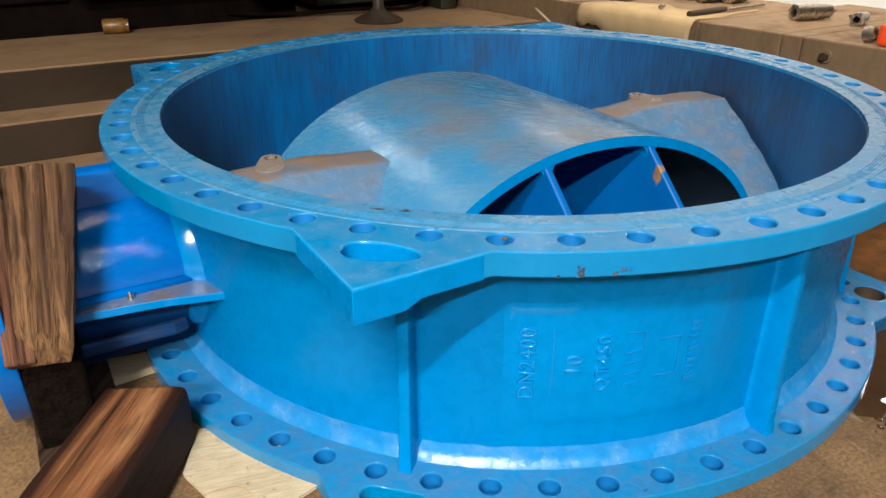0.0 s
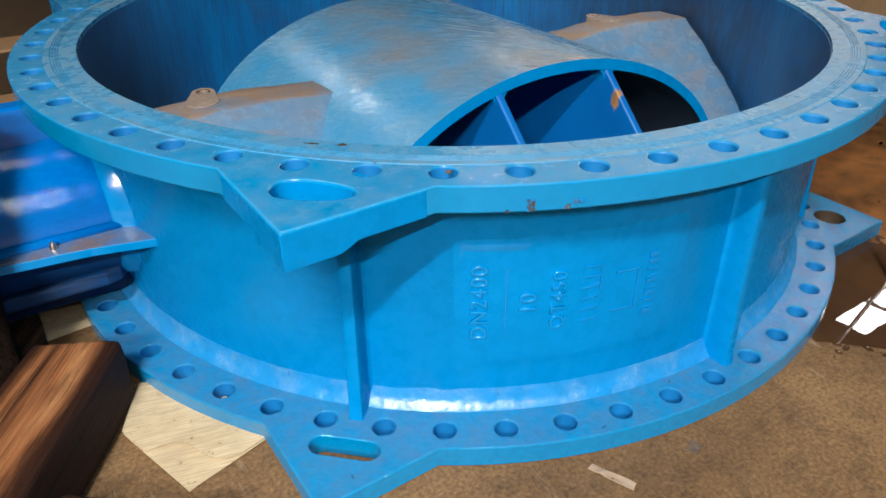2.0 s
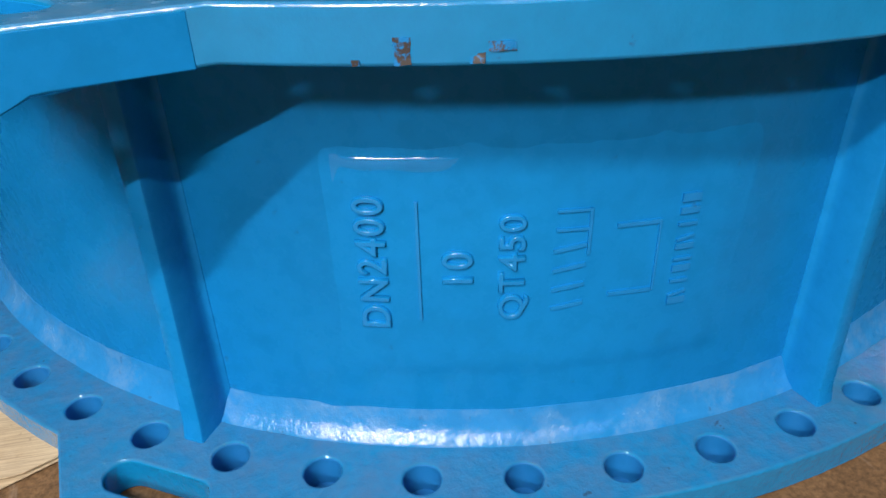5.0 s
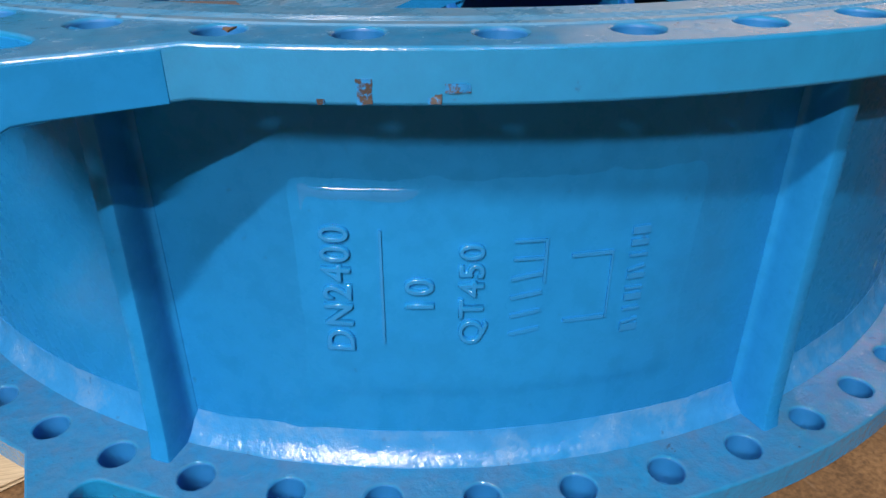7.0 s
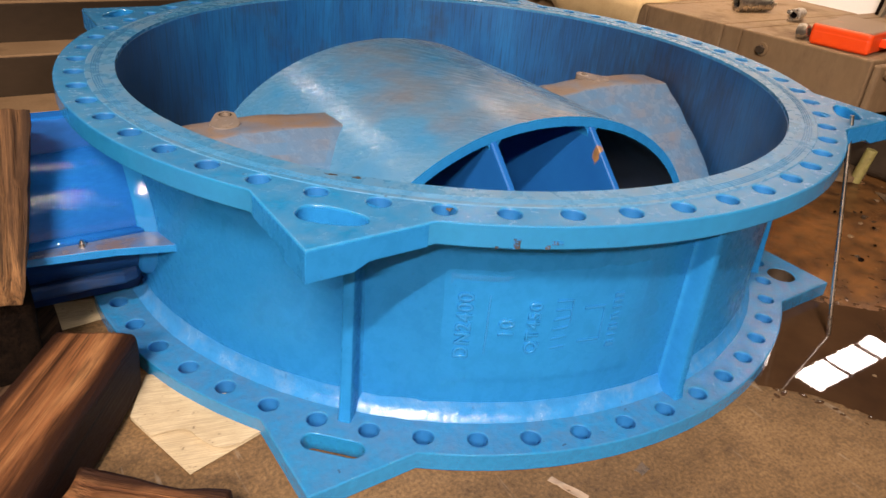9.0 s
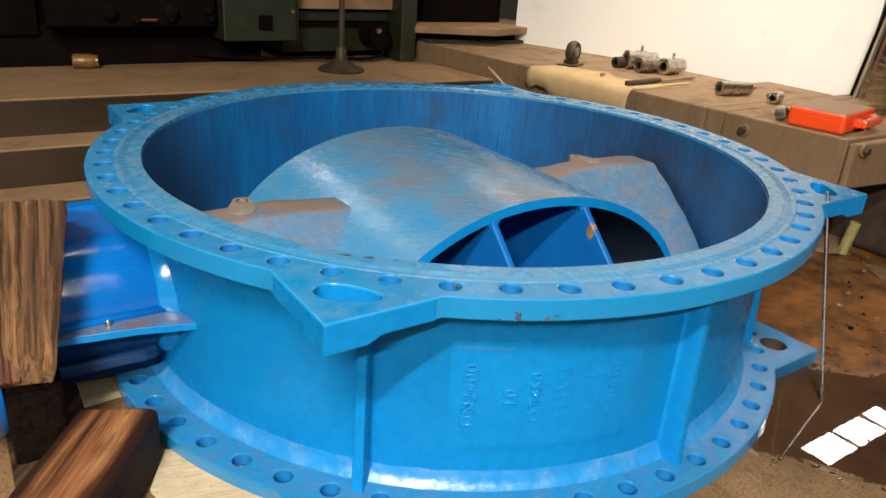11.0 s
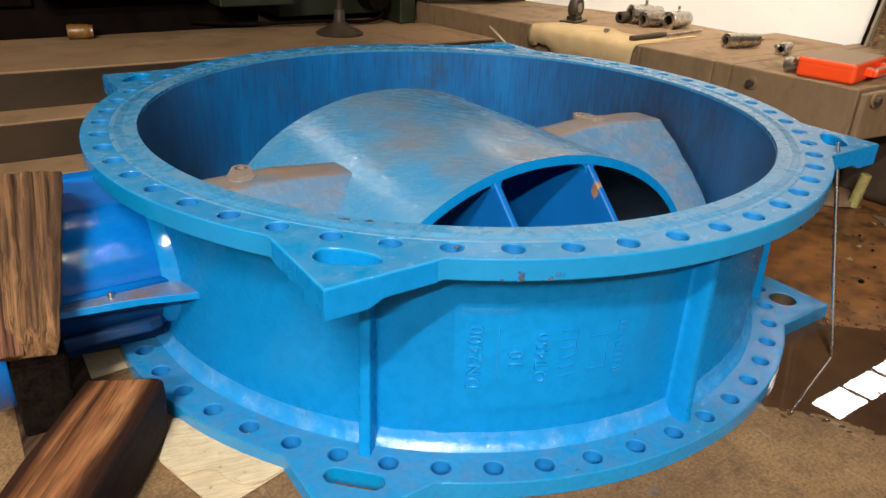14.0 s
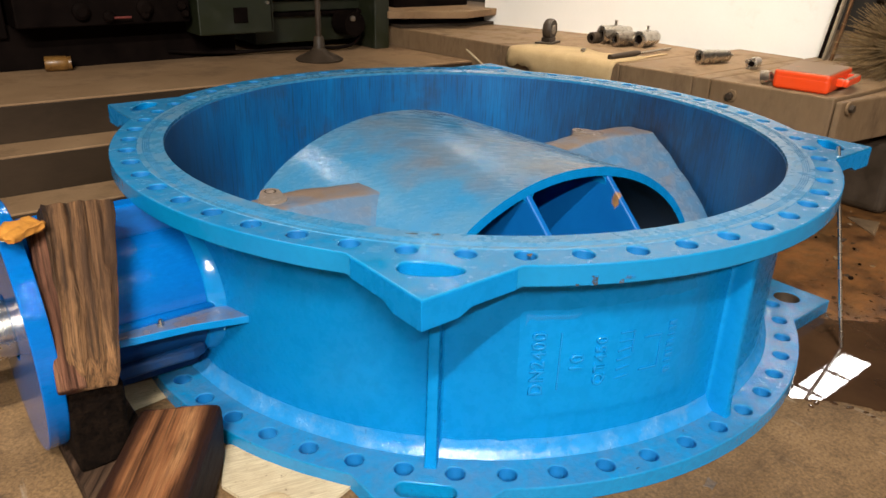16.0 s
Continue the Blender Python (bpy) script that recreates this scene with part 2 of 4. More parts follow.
blue_mark = painted("glossy_mark_paint", BLUE, BLUE_DEEP, (0.0, 0.165, 0.37), (0.55, 0.85), 4, (0.10, 0.20), specks=0.2, gloss=0.55)
blue_gloss = painted("fresh_blue_enamel", (0.0, 0.12, 0.42), (0.0, 0.095, 0.36), (0.05, 0.17, 0.34), (0.6, 0.9), 4, (0.012, 0.030), 0.4, 0.14, streak=(0.4, 1, 1), brush_scale=110, gloss=0.5)
# darkened blue that carries the shade beneath the neck
blue_shaded = painted("shaded_blue_paint", (0.0, 0.050, 0.175), (0.002, 0.030, 0.10), (0.03, 0.035, 0.05), (0.45, 0.75), 6, (0.40, 0.6), 0.8, 0.3, everywhere=True, gloss=0.25)
# near black, standing in for the shade under the arched plate
black_underside = surface("shaded_underside", (0.006, 0.012, 0.028), (0.014, 0.018, 0.026), 5, (0.6, 0.8), relief=0.2, dirt=(0.02, 0.014, 0.010), gloss=0.2)
gusset_paint = painted("dirty_gusset_paint", BLUE, BLUE_DEEP, (0.135, 0.10, 0.085), (0.30, 0.62), 7, (0.08, 0.2), 0.6, 0.3, slope=(0.8, 0.95))
rust_brown = painted("rusty_eye", (0.27, 0.19, 0.13), (0.20, 0.19, 0.19), (0.33, 0.25, 0.18), (0.5, 0.8), 9, (0.12, 0.3), 0.6, 0.5)
chipped = painted("chipped_paint", BLUE, BLUE_DEEP, (0.04, 0.036, 0.033), (0.45, 0.50), 80, specks=0.9, everywhere=True)
dull_stain = surface("dull_stain", (0.13, 0.085, 0.05), (0.08, 0.06, 0.045), 40, (0.6, 0.85), relief=0.3)
chalk_scuff = surface("chalk_scuff", (0.34, 0.27, 0.20), (0.24, 0.15, 0.09), 30, (0.7, 0.9), relief=0.2)
timber_grey = wooden("grey_timber", (0.040, 0.018, 0.008), (0.19, 0.093, 0.038), (0.36, 0.19, 0.083), half=0.098)
timber_red = wooden("red_brown_timber", (0.045, 0.016, 0.007), (0.25, 0.098, 0.038), (0.46, 0.225, 0.095), 0.65, 0.15, half=0.098)
timber_plum = wooden("plum_brown_timber", (0.045, 0.018, 0.011), (0.17, 0.072, 0.040), (0.32, 0.155, 0.085), 0.75, 0.15)
timber_dark = wooden("dark_timber", (0.003, 0.002, 0.0012), (0.010, 0.006, 0.004), (0.026, 0.015, 0.009), 0.85, 0.05)
timber_brown = wooden("brown_board", (0.018, 0.009, 0.005), (0.066, 0.036, 0.021), (0.14, 0.082, 0.047), 0.75, 0.15)


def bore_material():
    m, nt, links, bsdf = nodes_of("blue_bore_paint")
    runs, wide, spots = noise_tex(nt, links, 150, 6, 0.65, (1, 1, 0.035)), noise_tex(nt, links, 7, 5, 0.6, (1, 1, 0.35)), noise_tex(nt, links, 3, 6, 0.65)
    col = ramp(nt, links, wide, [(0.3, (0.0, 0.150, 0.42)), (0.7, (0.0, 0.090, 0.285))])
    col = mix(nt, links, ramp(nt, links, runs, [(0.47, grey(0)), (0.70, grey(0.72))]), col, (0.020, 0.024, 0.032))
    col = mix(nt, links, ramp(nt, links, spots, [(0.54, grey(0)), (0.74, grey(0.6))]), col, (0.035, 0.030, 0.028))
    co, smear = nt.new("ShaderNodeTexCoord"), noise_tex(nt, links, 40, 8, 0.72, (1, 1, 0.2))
    # soot by the right hub; the wide lower-left patch is painted shade
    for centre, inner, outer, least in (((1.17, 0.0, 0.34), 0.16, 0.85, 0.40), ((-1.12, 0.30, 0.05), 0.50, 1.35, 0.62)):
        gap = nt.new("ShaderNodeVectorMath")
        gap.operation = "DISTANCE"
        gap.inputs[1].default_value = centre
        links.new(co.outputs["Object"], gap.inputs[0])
        soot_shade = mix(nt, links, 1.0, ramp(nt, links, gap.outputs["Value"], [(inner, grey(1)), (outer, grey(0))]), ramp(nt, links, smear, [(0.22, grey(least)), (0.60, grey(0.95))]), "MULTIPLY")
        col = mix(nt, links, soot_shade, col, (0.022, 0.018, 0.017))
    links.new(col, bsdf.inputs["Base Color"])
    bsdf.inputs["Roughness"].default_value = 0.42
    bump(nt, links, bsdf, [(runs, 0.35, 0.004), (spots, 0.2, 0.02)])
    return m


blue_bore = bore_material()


def disc_material():
    """Worn enamel: chalky wear, brown wash along the crown, and patches rubbed glossy with fine scratches."""
    m, nt, links, bsdf = nodes_of("worn_disc_paint")
    tone, wear, wash = noise_tex(nt, links, 2.2, 6, 0.6), noise_tex(nt, links, 3.0, 6, 0.6), noise_tex(nt, links, 2.4, 6, 0.58)
    scratch, cross = noise_tex(nt, links, 46, 5, 0.65, (1, 0.10, 1), turn=-50), noise_tex(nt, links, 60, 5, 0.65, (1, 0.12, 1), turn=35)
    lumps, rub = noise_tex(nt, links, 30, 3, 0.55), noise_tex(nt, links, 4.6, 4, 0.55)
    col = ramp(nt, links, tone, [(0.30, (0.012, 0.215, 0.47)), (0.70, (0.045, 0.245, 0.45))])
    col = mix(nt, links, ramp(nt, links, wear, [(0.36, grey(0)), (0.76, grey(0.80))]), col, (0.13, 0.255, 0.36))
    col = mix(nt, links, ramp(nt, links, scratch, [(0.70, grey(0)), (0.78, grey(0.30))]), col, (0.03, 0.10, 0.20))
    col = mix(nt, links, ramp(nt, links, cross, [(0.72, grey(0)), (0.80, grey(0.30))]), col, (0.26, 0.30, 0.34))
    co, sep, crown = nt.new("ShaderNodeTexCoord"), nt.new("ShaderNodeSeparateXYZ"), nt.new("ShaderNodeMath")
    links.new(co.outputs["Object"], sep.inputs["Vector"])
    crown.operation = "MULTIPLY_ADD"
    crown.inputs[1].default_value, crown.inputs[2].default_value = 1.6, -0.92
    links.new(sep.outputs["Z"], crown.inputs[0])
    total = nt.new("ShaderNodeMath")
    total.operation = "ADD"
    links.new(crown.outputs[0], total.inputs[0])
    links.new(wash, total.inputs[1])
    col = mix(nt, links, ramp(nt, links, total.outputs[0], [(0.55, grey(0)), (0.88, grey(0.85))]), col, (0.20, 0.16, 0.14))
    links.new(col, bsdf.inputs["Base Color"])
    rg = mix(nt, links, ramp(nt, links, rub, [(0.34, grey(0)), (0.50, grey(1))]), grey(0.34), ramp(nt, links, cross, [(0.46, grey(0.15)), (0.60, grey(0.38))]))
    links.new(mix(nt, links, ramp(nt, links, wash, [(0.55, grey(0)), (0.75, grey(0.5))]), rg, grey(0.45)), bsdf.inputs["Roughness"])
    bsdf.inputs["Specular IOR Level"].default_value = 0.8
    bump(nt, links, bsdf, [(lumps, 0.42, 0.006), (scratch, 0.06, 0.004), (cross, 0.10, 0.004)])
    return m


def web_material():
    """Blue paint with an orange rust run and a dull brown stain."""
    m, nt, links, bsdf = nodes_of("rust_spotted_web_paint")
    tone, grain = noise_tex(nt, links, 4, 5, 0.6), noise_tex(nt, links, 34, 6, 0.65)
    col = ramp(nt, links, tone, [(0.3, (0.0, 0.125, 0.42)), (0.7, (0.0, 0.10, 0.36))])
    for centre, stretch, size, tint, dark in RUST_SPOTS:
        co, sub, div = nt.new("ShaderNodeTexCoord"), nt.new("ShaderNodeVectorMath"), nt.new("ShaderNodeVectorMath")
        sub.operation, div.operation = "SUBTRACT", "DIVIDE"
        sub.inputs[1].default_value, div.inputs[1].default_value = centre, stretch
        ln, off = nt.new("ShaderNodeVectorMath"), nt.new("ShaderNodeMath")
        ln.operation, off.operation = "LENGTH", "MULTIPLY_ADD"
        links.new(co.outputs["Object"], sub.inputs[0])
        links.new(sub.outputs[0], div.inputs[0])
        links.new(div.outputs[0], ln.inputs[0])
        off.inputs[1].default_value = 0.9
        links.new(grain, off.inputs[0])
        links.new(ln.outputs["Value"], off.inputs[2])
        spot = ramp(nt, links, off.outputs[0], [(size - 0.12, grey(1)), (size + 0.16, grey(0))])
        col = mix(nt, links, spot, col, ramp(nt, links, grain, [(0.35, tint), (0.65, dark)]))
    links.new(col, bsdf.inputs["Base Color"])
    bsdf.inputs["Roughness"].default_value, bsdf.inputs["Specular IOR Level"].default_value = 0.45, 0.3
    bump(nt, links, bsdf, [(grain, 0.15, 0.004)])
    return m


def floor_material():
    """Stained concrete, browned by rusty water round the puddle."""
    m, nt, links, bsdf = nodes_of("concrete_floor")
    big, mid, fine, scratch = noise_tex(nt, links, 1.3, 6, 0.65), noise_tex(nt, links, 9, 7, 0.7), noise_tex(nt, links, 90, 4, 0.7), noise_tex(nt, links, 24, 4, 0.6, (1, 0.12, 1))
    col = ramp(nt, links, big, [(0.32, (0.096, 0.055, 0.025)), (0.66, (0.215, 0.128, 0.060))])
    col = mix(nt, links, ramp(nt, links, mid, [(0.5, grey(0)), (0.72, grey(0.7))]), col, (0.05, 0.031, 0.018))
    col = mix(nt, links, 0.7, col, ramp(nt, links, fine, [(0.3, grey(0.15)), (0.7, grey(0.85))]), "OVERLAY")
    col = mix(nt, links, ramp(nt, links, scratch, [(0.62, grey(0)), (0.70, grey(0.40))]), col, (0.36, 0.30, 0.23))
    co, dist = nt.new("ShaderNodeTexCoord"), nt.new("ShaderNodeVectorMath")
    dist.operation = "DISTANCE"
    dist.inputs[1].default_value = (2.0, -1.05, 0)
    links.new(co.outputs["Object"], dist.inputs[0])
    add = nt.new("ShaderNodeMath")
    add.operation = "MULTIPLY_ADD"
    add.inputs[1].default_value, add.inputs[2].default_value = 1.2, -0.6
    links.new(mid, add.inputs[0])
    far = nt.new("ShaderNodeMath")
    far.operation = "ADD"
    links.new(dist.outputs["Value"], far.inputs[0])
    links.new(add.outputs[0], far.inputs[1])
    half = nt.new("ShaderNodeMath")
    half.operation = "MULTIPLY"
    half.inputs[1].default_value = 0.5
    links.new(far.outputs[0], half.inputs[0])
    wet = ramp(nt, links, half.outputs[0], [(0.42, grey(1)), (0.66, grey(0))])
    col = mix(nt, links, wet, col, ramp(nt, links, mid, [(0.32, (0.24, 0.105, 0.033)), (0.52, (0.125, 0.056, 0.02)), (0.66, (0.035, 0.016, 0.008))]))
    links.new(col, bsdf.inputs["Base Color"])
    bsdf.inputs["Specular IOR Level"].default_value = 0.25
    rg = mix(nt, links, wet, ramp(nt, links, mid, [(0.3, grey(0.5)), (0.7, grey(0.75))]), grey(0.3))
    links.new(rg, bsdf.inputs["Roughness"])
    bump(nt, links, bsdf, [(mid, 0.3, 0.01), (fine, 0.6, 0.004)])
    return m


blue_worn = disc_material()
RUST_SPOTS = [((0.202, -0.612, 0.556), (0.06, 0.034, 0.066), 0.95, (0.36, 0.19, 0.07), (0.22, 0.12, 0.06)), ((0.202, -0.043, 0.40), (0.06, 0.055, 0.06), 0.97, (0.13, 0.085, 0.05), (0.07, 0.05, 0.04))]
rusty_web = web_material()
floor_mat = floor_material()
iron_plate = surface("rusty_iron_plate", (0.195, 0.118, 0.062), (0.27, 0.172, 0.095), 2.5, (0.5, 0.7), grain=60, relief=0.3, dirt=(0.14, 0.085, 0.046), dirt_at=(0.5, 0.75), dirt_scale=3, gloss=0.2)
# far darker than the treads: shade of the upright faces, put into the colour
riser_iron = surface("shaded_riser_iron", (0.022, 0.014, 0.008), (0.040, 0.025, 0.014), 3, (0.5, 0.7), grain=50, relief=0.3, stretch=(0.4, 1, 1), gloss=0.15)
bed_iron = surface("brown_bed_iron", (0.145, 0.091, 0.049), (0.222, 0.146, 0.082), 4, (0.5, 0.7), grain=40, relief=0.35, dirt=(0.075, 0.045, 0.026), dirt_at=(0.5, 0.72), dirt_scale=4, stretch=(1, 1, 0.35), gloss=0.2)
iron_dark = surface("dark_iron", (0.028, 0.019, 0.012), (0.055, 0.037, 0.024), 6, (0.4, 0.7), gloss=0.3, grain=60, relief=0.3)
white_wall_mat = surface("white_wall", (0.80, 0.78, 0.73), (0.85, 0.83, 0.79), 1.2, (0.7, 0.9), relief=0.1, dirt=(0.66, 0.62, 0.55), dirt_at=(0.62, 0.85), dirt_scale=1.5)
stick_wood = surface("olive_yellow_stick", (0.30, 0.26, 0.09), (0.22, 0.18, 0.06), 20, (0.5, 0.7), relief=0.3, dirt=(0.10, 0.07, 0.04), dirt_scale=9)
steel = surface("bright_steel", (0.78, 0.75, 0.70), (0.58, 0.54, 0.48), 14, (0.2, 0.34), metal=1.0, relief=0.12, dirt=(0.10, 0.07, 0.05), dirt_at=(0.62, 0.8), dirt_scale=14)
tool_steel = surface("worn_tool_steel", (0.66, 0.61, 0.54), (0.42, 0.37, 0.31), 18, (0.20, 0.36), metal=0.95, relief=0.15, dirt=(0.12, 0.085, 0.06), dirt_at=(0.56, 0.76), dirt_scale=16)
old_steel = surface("oily_tool_steel", (0.45, 0.40, 0.34), (0.27, 0.225, 0.18), 16, (0.2, 0.4), metal=0.9, relief=0.2, dirt=(0.05, 0.035, 0.025), dirt_at=(0.52, 0.75), dirt_scale=18)


def card_material():
    """Dusty corrugated card: fine parallel lines, dark scuffs and brown blots."""
    m, nt, links, bsdf = nodes_of("corrugated_card")
    tone, lines, blots, scuffs = noise_tex(nt, links, 5, 5, 0.6), noise_tex(nt, links, 420, 1, 0.4, (0.03, 1, 1), turn=-14), noise_tex(nt, links, 11, 6, 0.7), noise_tex(nt, links, 45, 6, 0.75)
    col = ramp(nt, links, tone, [(0.3, (0.40, 0.315, 0.195)), (0.7, (0.51, 0.415, 0.27))])
    col = mix(nt, links, 0.40, col, ramp(nt, links, lines, [(0.35, grey(0.3)), (0.65, grey(0.7))]), "OVERLAY")
    col = mix(nt, links, ramp(nt, links, scuffs, [(0.60, grey(0)), (0.68, grey(0.8))]), col, (0.09, 0.065, 0.04))
    col = mix(nt, links, ramp(nt, links, blots, [(0.58, grey(0)), (0.72, grey(0.5))]), col, (0.24, 0.16, 0.085))
    links.new(col, bsdf.inputs["Base Color"])
    bsdf.inputs["Roughness"].default_value, bsdf.inputs["Specular IOR Level"].default_value = 0.85, 0.2
    bump(nt, links, bsdf, [(lines, 0.25, 0.002), (tone, 0.3, 0.02)])
    return m


paper = card_material()
card = surface("stained_plywood_sheet", (0.30, 0.205, 0.095), (0.40, 0.285, 0.145), 7, (0.7, 0.85), relief=0.2, dirt=(0.16, 0.10, 0.05), dirt_at=(0.62, 0.74), dirt_scale=10)
red_plastic = painted("red_plastic", (0.85, 0.075, 0.010), (0.76, 0.060, 0.010), (0.16, 0.095, 0.05), (0.10, 0.40), 7, (0.3, 0.45), 0.3, 0.05)
dull_red = surface("dull_red_paint", (0.16, 0.022, 0.014), (0.10, 0.016, 0.012), 20, (0.5, 0.7), relief=0.2)
# machine colours taken far down, standing in for the shade it is in
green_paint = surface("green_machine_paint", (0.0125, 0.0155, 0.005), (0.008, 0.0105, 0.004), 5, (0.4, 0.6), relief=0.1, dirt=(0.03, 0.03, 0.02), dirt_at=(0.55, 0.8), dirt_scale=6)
machine_dark = surface("near_black_machine_iron", (0.003, 0.002, 0.0018), (0.008, 0.005, 0.004), 6, (0.5, 0.75), relief=0.2, gloss=0.02)
hall_mat = surface("hall_wall", (0.035, 0.030, 0.024), (0.05, 0.042, 0.034), 1.5, (0.8, 0.9), relief=0.1)
amber = surface("amber_plastic", (0.085, 0.036, 0.010), (0.25, 0.125, 0.030), 20, (0.25, 0.4), relief=0.1)
yellow_cloth = surface("yellow_rag", (0.45, 0.19, 0.02), (0.34, 0.13, 0.015), 20, (0.8, 0.9), relief=0.4)
straw = surface("straw", (0.33, 0.225, 0.10), (0.13, 0.082, 0.04), 30, (0.7, 0.9), relief=0.2)


def water_material():
    m, nt, links, bsdf = nodes_of("rusty_water")
    swirl, ripple = noise_tex(nt, links, 3, 4, 0.6), noise_tex(nt, links, 14, 2, 0.5)
    links.new(ramp(nt, links, swirl, [(0.3, (0.035, 0.018, 0.010)), (0.7, (0.075, 0.038, 0.018))]), bsdf.inputs["Base Color"])
    bsdf.inputs["Roughness"].default_value, bsdf.inputs["IOR"].default_value = 0.015, 1.33
    bump(nt, links, bsdf, [(ripple, 0.05, 0.0015)])
    return m


water = water_material()

# ---------------------------------------------------------------- floor, hall
floor = part("floor", box(-12, 13, -10, 9, -0.15, 0), floor_mat)
tagged(floor, "worn brown-grey concrete workshop floor", "floor", kind="structure")

# ---------------------------------------------------------------- the valve
TOP, LOW, R_OUT, R_BORE, R_BODY, R_BOLT = 0.745, 0.06, 1.385, 1.205, 1.235, 1.325
CORNER, HOLES, HOLE_R = 1.122, 56, 0.028
valve = thing("butterfly_valve", "large blue-painted cast iron butterfly valve lying flat on the concrete floor", "valve")


def flange_outline():
    """A round flange with four square corners."""
    a = math.degrees(math.acos(CORNER / R_OUT))
    out = []
    for q in range(4):
        for k in range(25):
            t = radians(90 * q - a + 2 * a * k / 24)
            out.append((R_OUT * math.cos(t), R_OUT * math.sin(t)))
        t = radians(90 * q + 45)
        out.append((CORNER * math.sqrt(2) * math.cos(t), CORNER * math.sqrt(2) * math.sin(t)))
    return out


def slot(cx, cy, ang, length, r0, r1, n=10):
    """A long hole, wider at one end than at the other."""
    d = Vector((math.cos(ang), math.sin(ang)))
    pts = []
    for s, r, a in ((0.5, r1, ang - math.pi / 2), (-0.5, r0, ang + math.pi / 2)):
        for k in range(n + 1):
            t = a + math.pi * k / n
            pts.append((cx + s * length * d.x + r * math.cos(t), cy + s * length * d.y + r * math.sin(t)))
    return pts


def egg(cx, cy, ang, length, r0, r1, n=40):
    """A smooth egg-shaped hole, its length across the corner."""
    c, d = math.cos(ang), math.sin(ang)
    a = length / 2 + (r0 + r1) / 2
    out = []
    for k in range(n):
        t = math.tau * k / n
        along, across = math.copysign(abs(math.cos(t)) ** 0.78, math.cos(t)), math.copysign(abs(math.sin(t)) ** 0.82, math.sin(t))
        x, y = a * along, (r0 + (r1 - r0) * (0.5 + 0.5 * along)) * across
        out.append((cx + x * c - y * d, cy + x * d + y * c))
    return out


def flange(name, z0, z1, r_in, slots, material, label):
    bolts = []
    for k in range(HOLES):
        t = radians(225 + (k + 0.5) * 360 / HOLES)
        bolts.append(ring_points(R_BOLT * math.cos(t), R_BOLT * math.sin(t), HOLE_R, 20))
    bm = pierced(flange_outline(), [ring_points(0, 0, r_in, 160), *bolts, *slots], z0, z1)
    ob = part(name, bm, material, valve, label, smooth=True, bevel=0.0045, segments=3)
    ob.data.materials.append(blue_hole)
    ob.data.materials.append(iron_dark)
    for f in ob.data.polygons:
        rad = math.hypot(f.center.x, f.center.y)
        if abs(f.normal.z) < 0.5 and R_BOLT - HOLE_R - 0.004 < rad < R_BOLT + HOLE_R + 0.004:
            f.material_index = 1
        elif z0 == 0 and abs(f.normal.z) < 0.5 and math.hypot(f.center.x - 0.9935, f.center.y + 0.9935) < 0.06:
            # walls of this corner hole set dark for the shade inside it
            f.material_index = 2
    return ob


def corner_slots(r, length, r0, r1):
    out = []
    for q in range(4):
        t = radians(45 + 90 * q)
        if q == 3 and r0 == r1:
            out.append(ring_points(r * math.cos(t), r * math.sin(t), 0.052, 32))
        else:
            out.append((slot if r0 == r1 else egg)(r * math.cos(t), r * math.sin(t), t + math.pi / 2, length, r0, r1))
    return out


flange("top_flange", TOP - 0.06, TOP, R_BORE + 0.012, corner_slots(1.425, 0.085, 0.047, 0.03), blue_flange, "blue flange ring with bolt holes and square lifting corners")
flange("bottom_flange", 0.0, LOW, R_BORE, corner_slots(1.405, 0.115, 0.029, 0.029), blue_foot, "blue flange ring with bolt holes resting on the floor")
# added ring, there only to turn the bolt holes' bottoms blue
part("hole_bottom_ring", lathe([(R_BOLT - 0.034, 0.002), (R_BOLT + 0.034, 0.002), (R_BOLT + 0.034, 0.005), (R_BOLT - 0.034, 0.005)], 128), blue_hole, valve, "added blue ring that colours the bottoms of the lower bolt holes")
# machined sealing face with fine grooves
face = [(R_BORE, TOP - 0.06), (R_BORE, TOP + 0.002), (1.250, TOP + 0.002)]
for k in range(4):
    r = 1.252 + 0.007 * k
    face += [(r, TOP + 0.002), (r + 0.001, TOP - 0.001), (r + 0.0025, TOP - 0.001), (r + 0.0035, TOP + 0.002)]
face += [(1.292, TOP + 0.002), (1.295, TOP - 0.0005), (R_BORE + 0.013, TOP - 0.0005), (R_BORE + 0.013, TOP - 0.06)]
part("sealing_face", lathe(face, 192), blue_face, valve, "worn blue-grey grooved sealing face", smooth=True)
# shell
shell = [(R_BORE, LOW), (R_BODY, LOW), (R_BODY, TOP - 0.075), (R_BODY + 0.008, TOP - 0.06), (R_BORE, TOP - 0.06)]
part("shell", lathe(shell, 192), blue_paint, valve, smooth=True)
bm = lathe([(1.230, LOW - 0.002), (1.266, LOW - 0.002), (1.264, LOW + 0.003), (1.254, LOW + 0.010), (1.246, LOW + 0.020), (1.2395, LOW + 0.034), (1.2355, LOW + 0.050), (1.230, LOW + 0.052)], 192)
part("foot_fillet", warped(bm, 0.0025, 14), blue_fillet, valve, "dusty glossy fillet along the foot of the shell", smooth=True)
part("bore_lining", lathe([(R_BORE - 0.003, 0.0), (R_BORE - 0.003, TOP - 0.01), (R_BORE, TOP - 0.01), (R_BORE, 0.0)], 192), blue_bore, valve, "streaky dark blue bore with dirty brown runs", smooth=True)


def at_angle(deg):
    return pose(0, 0, 0, 0, 0, deg)


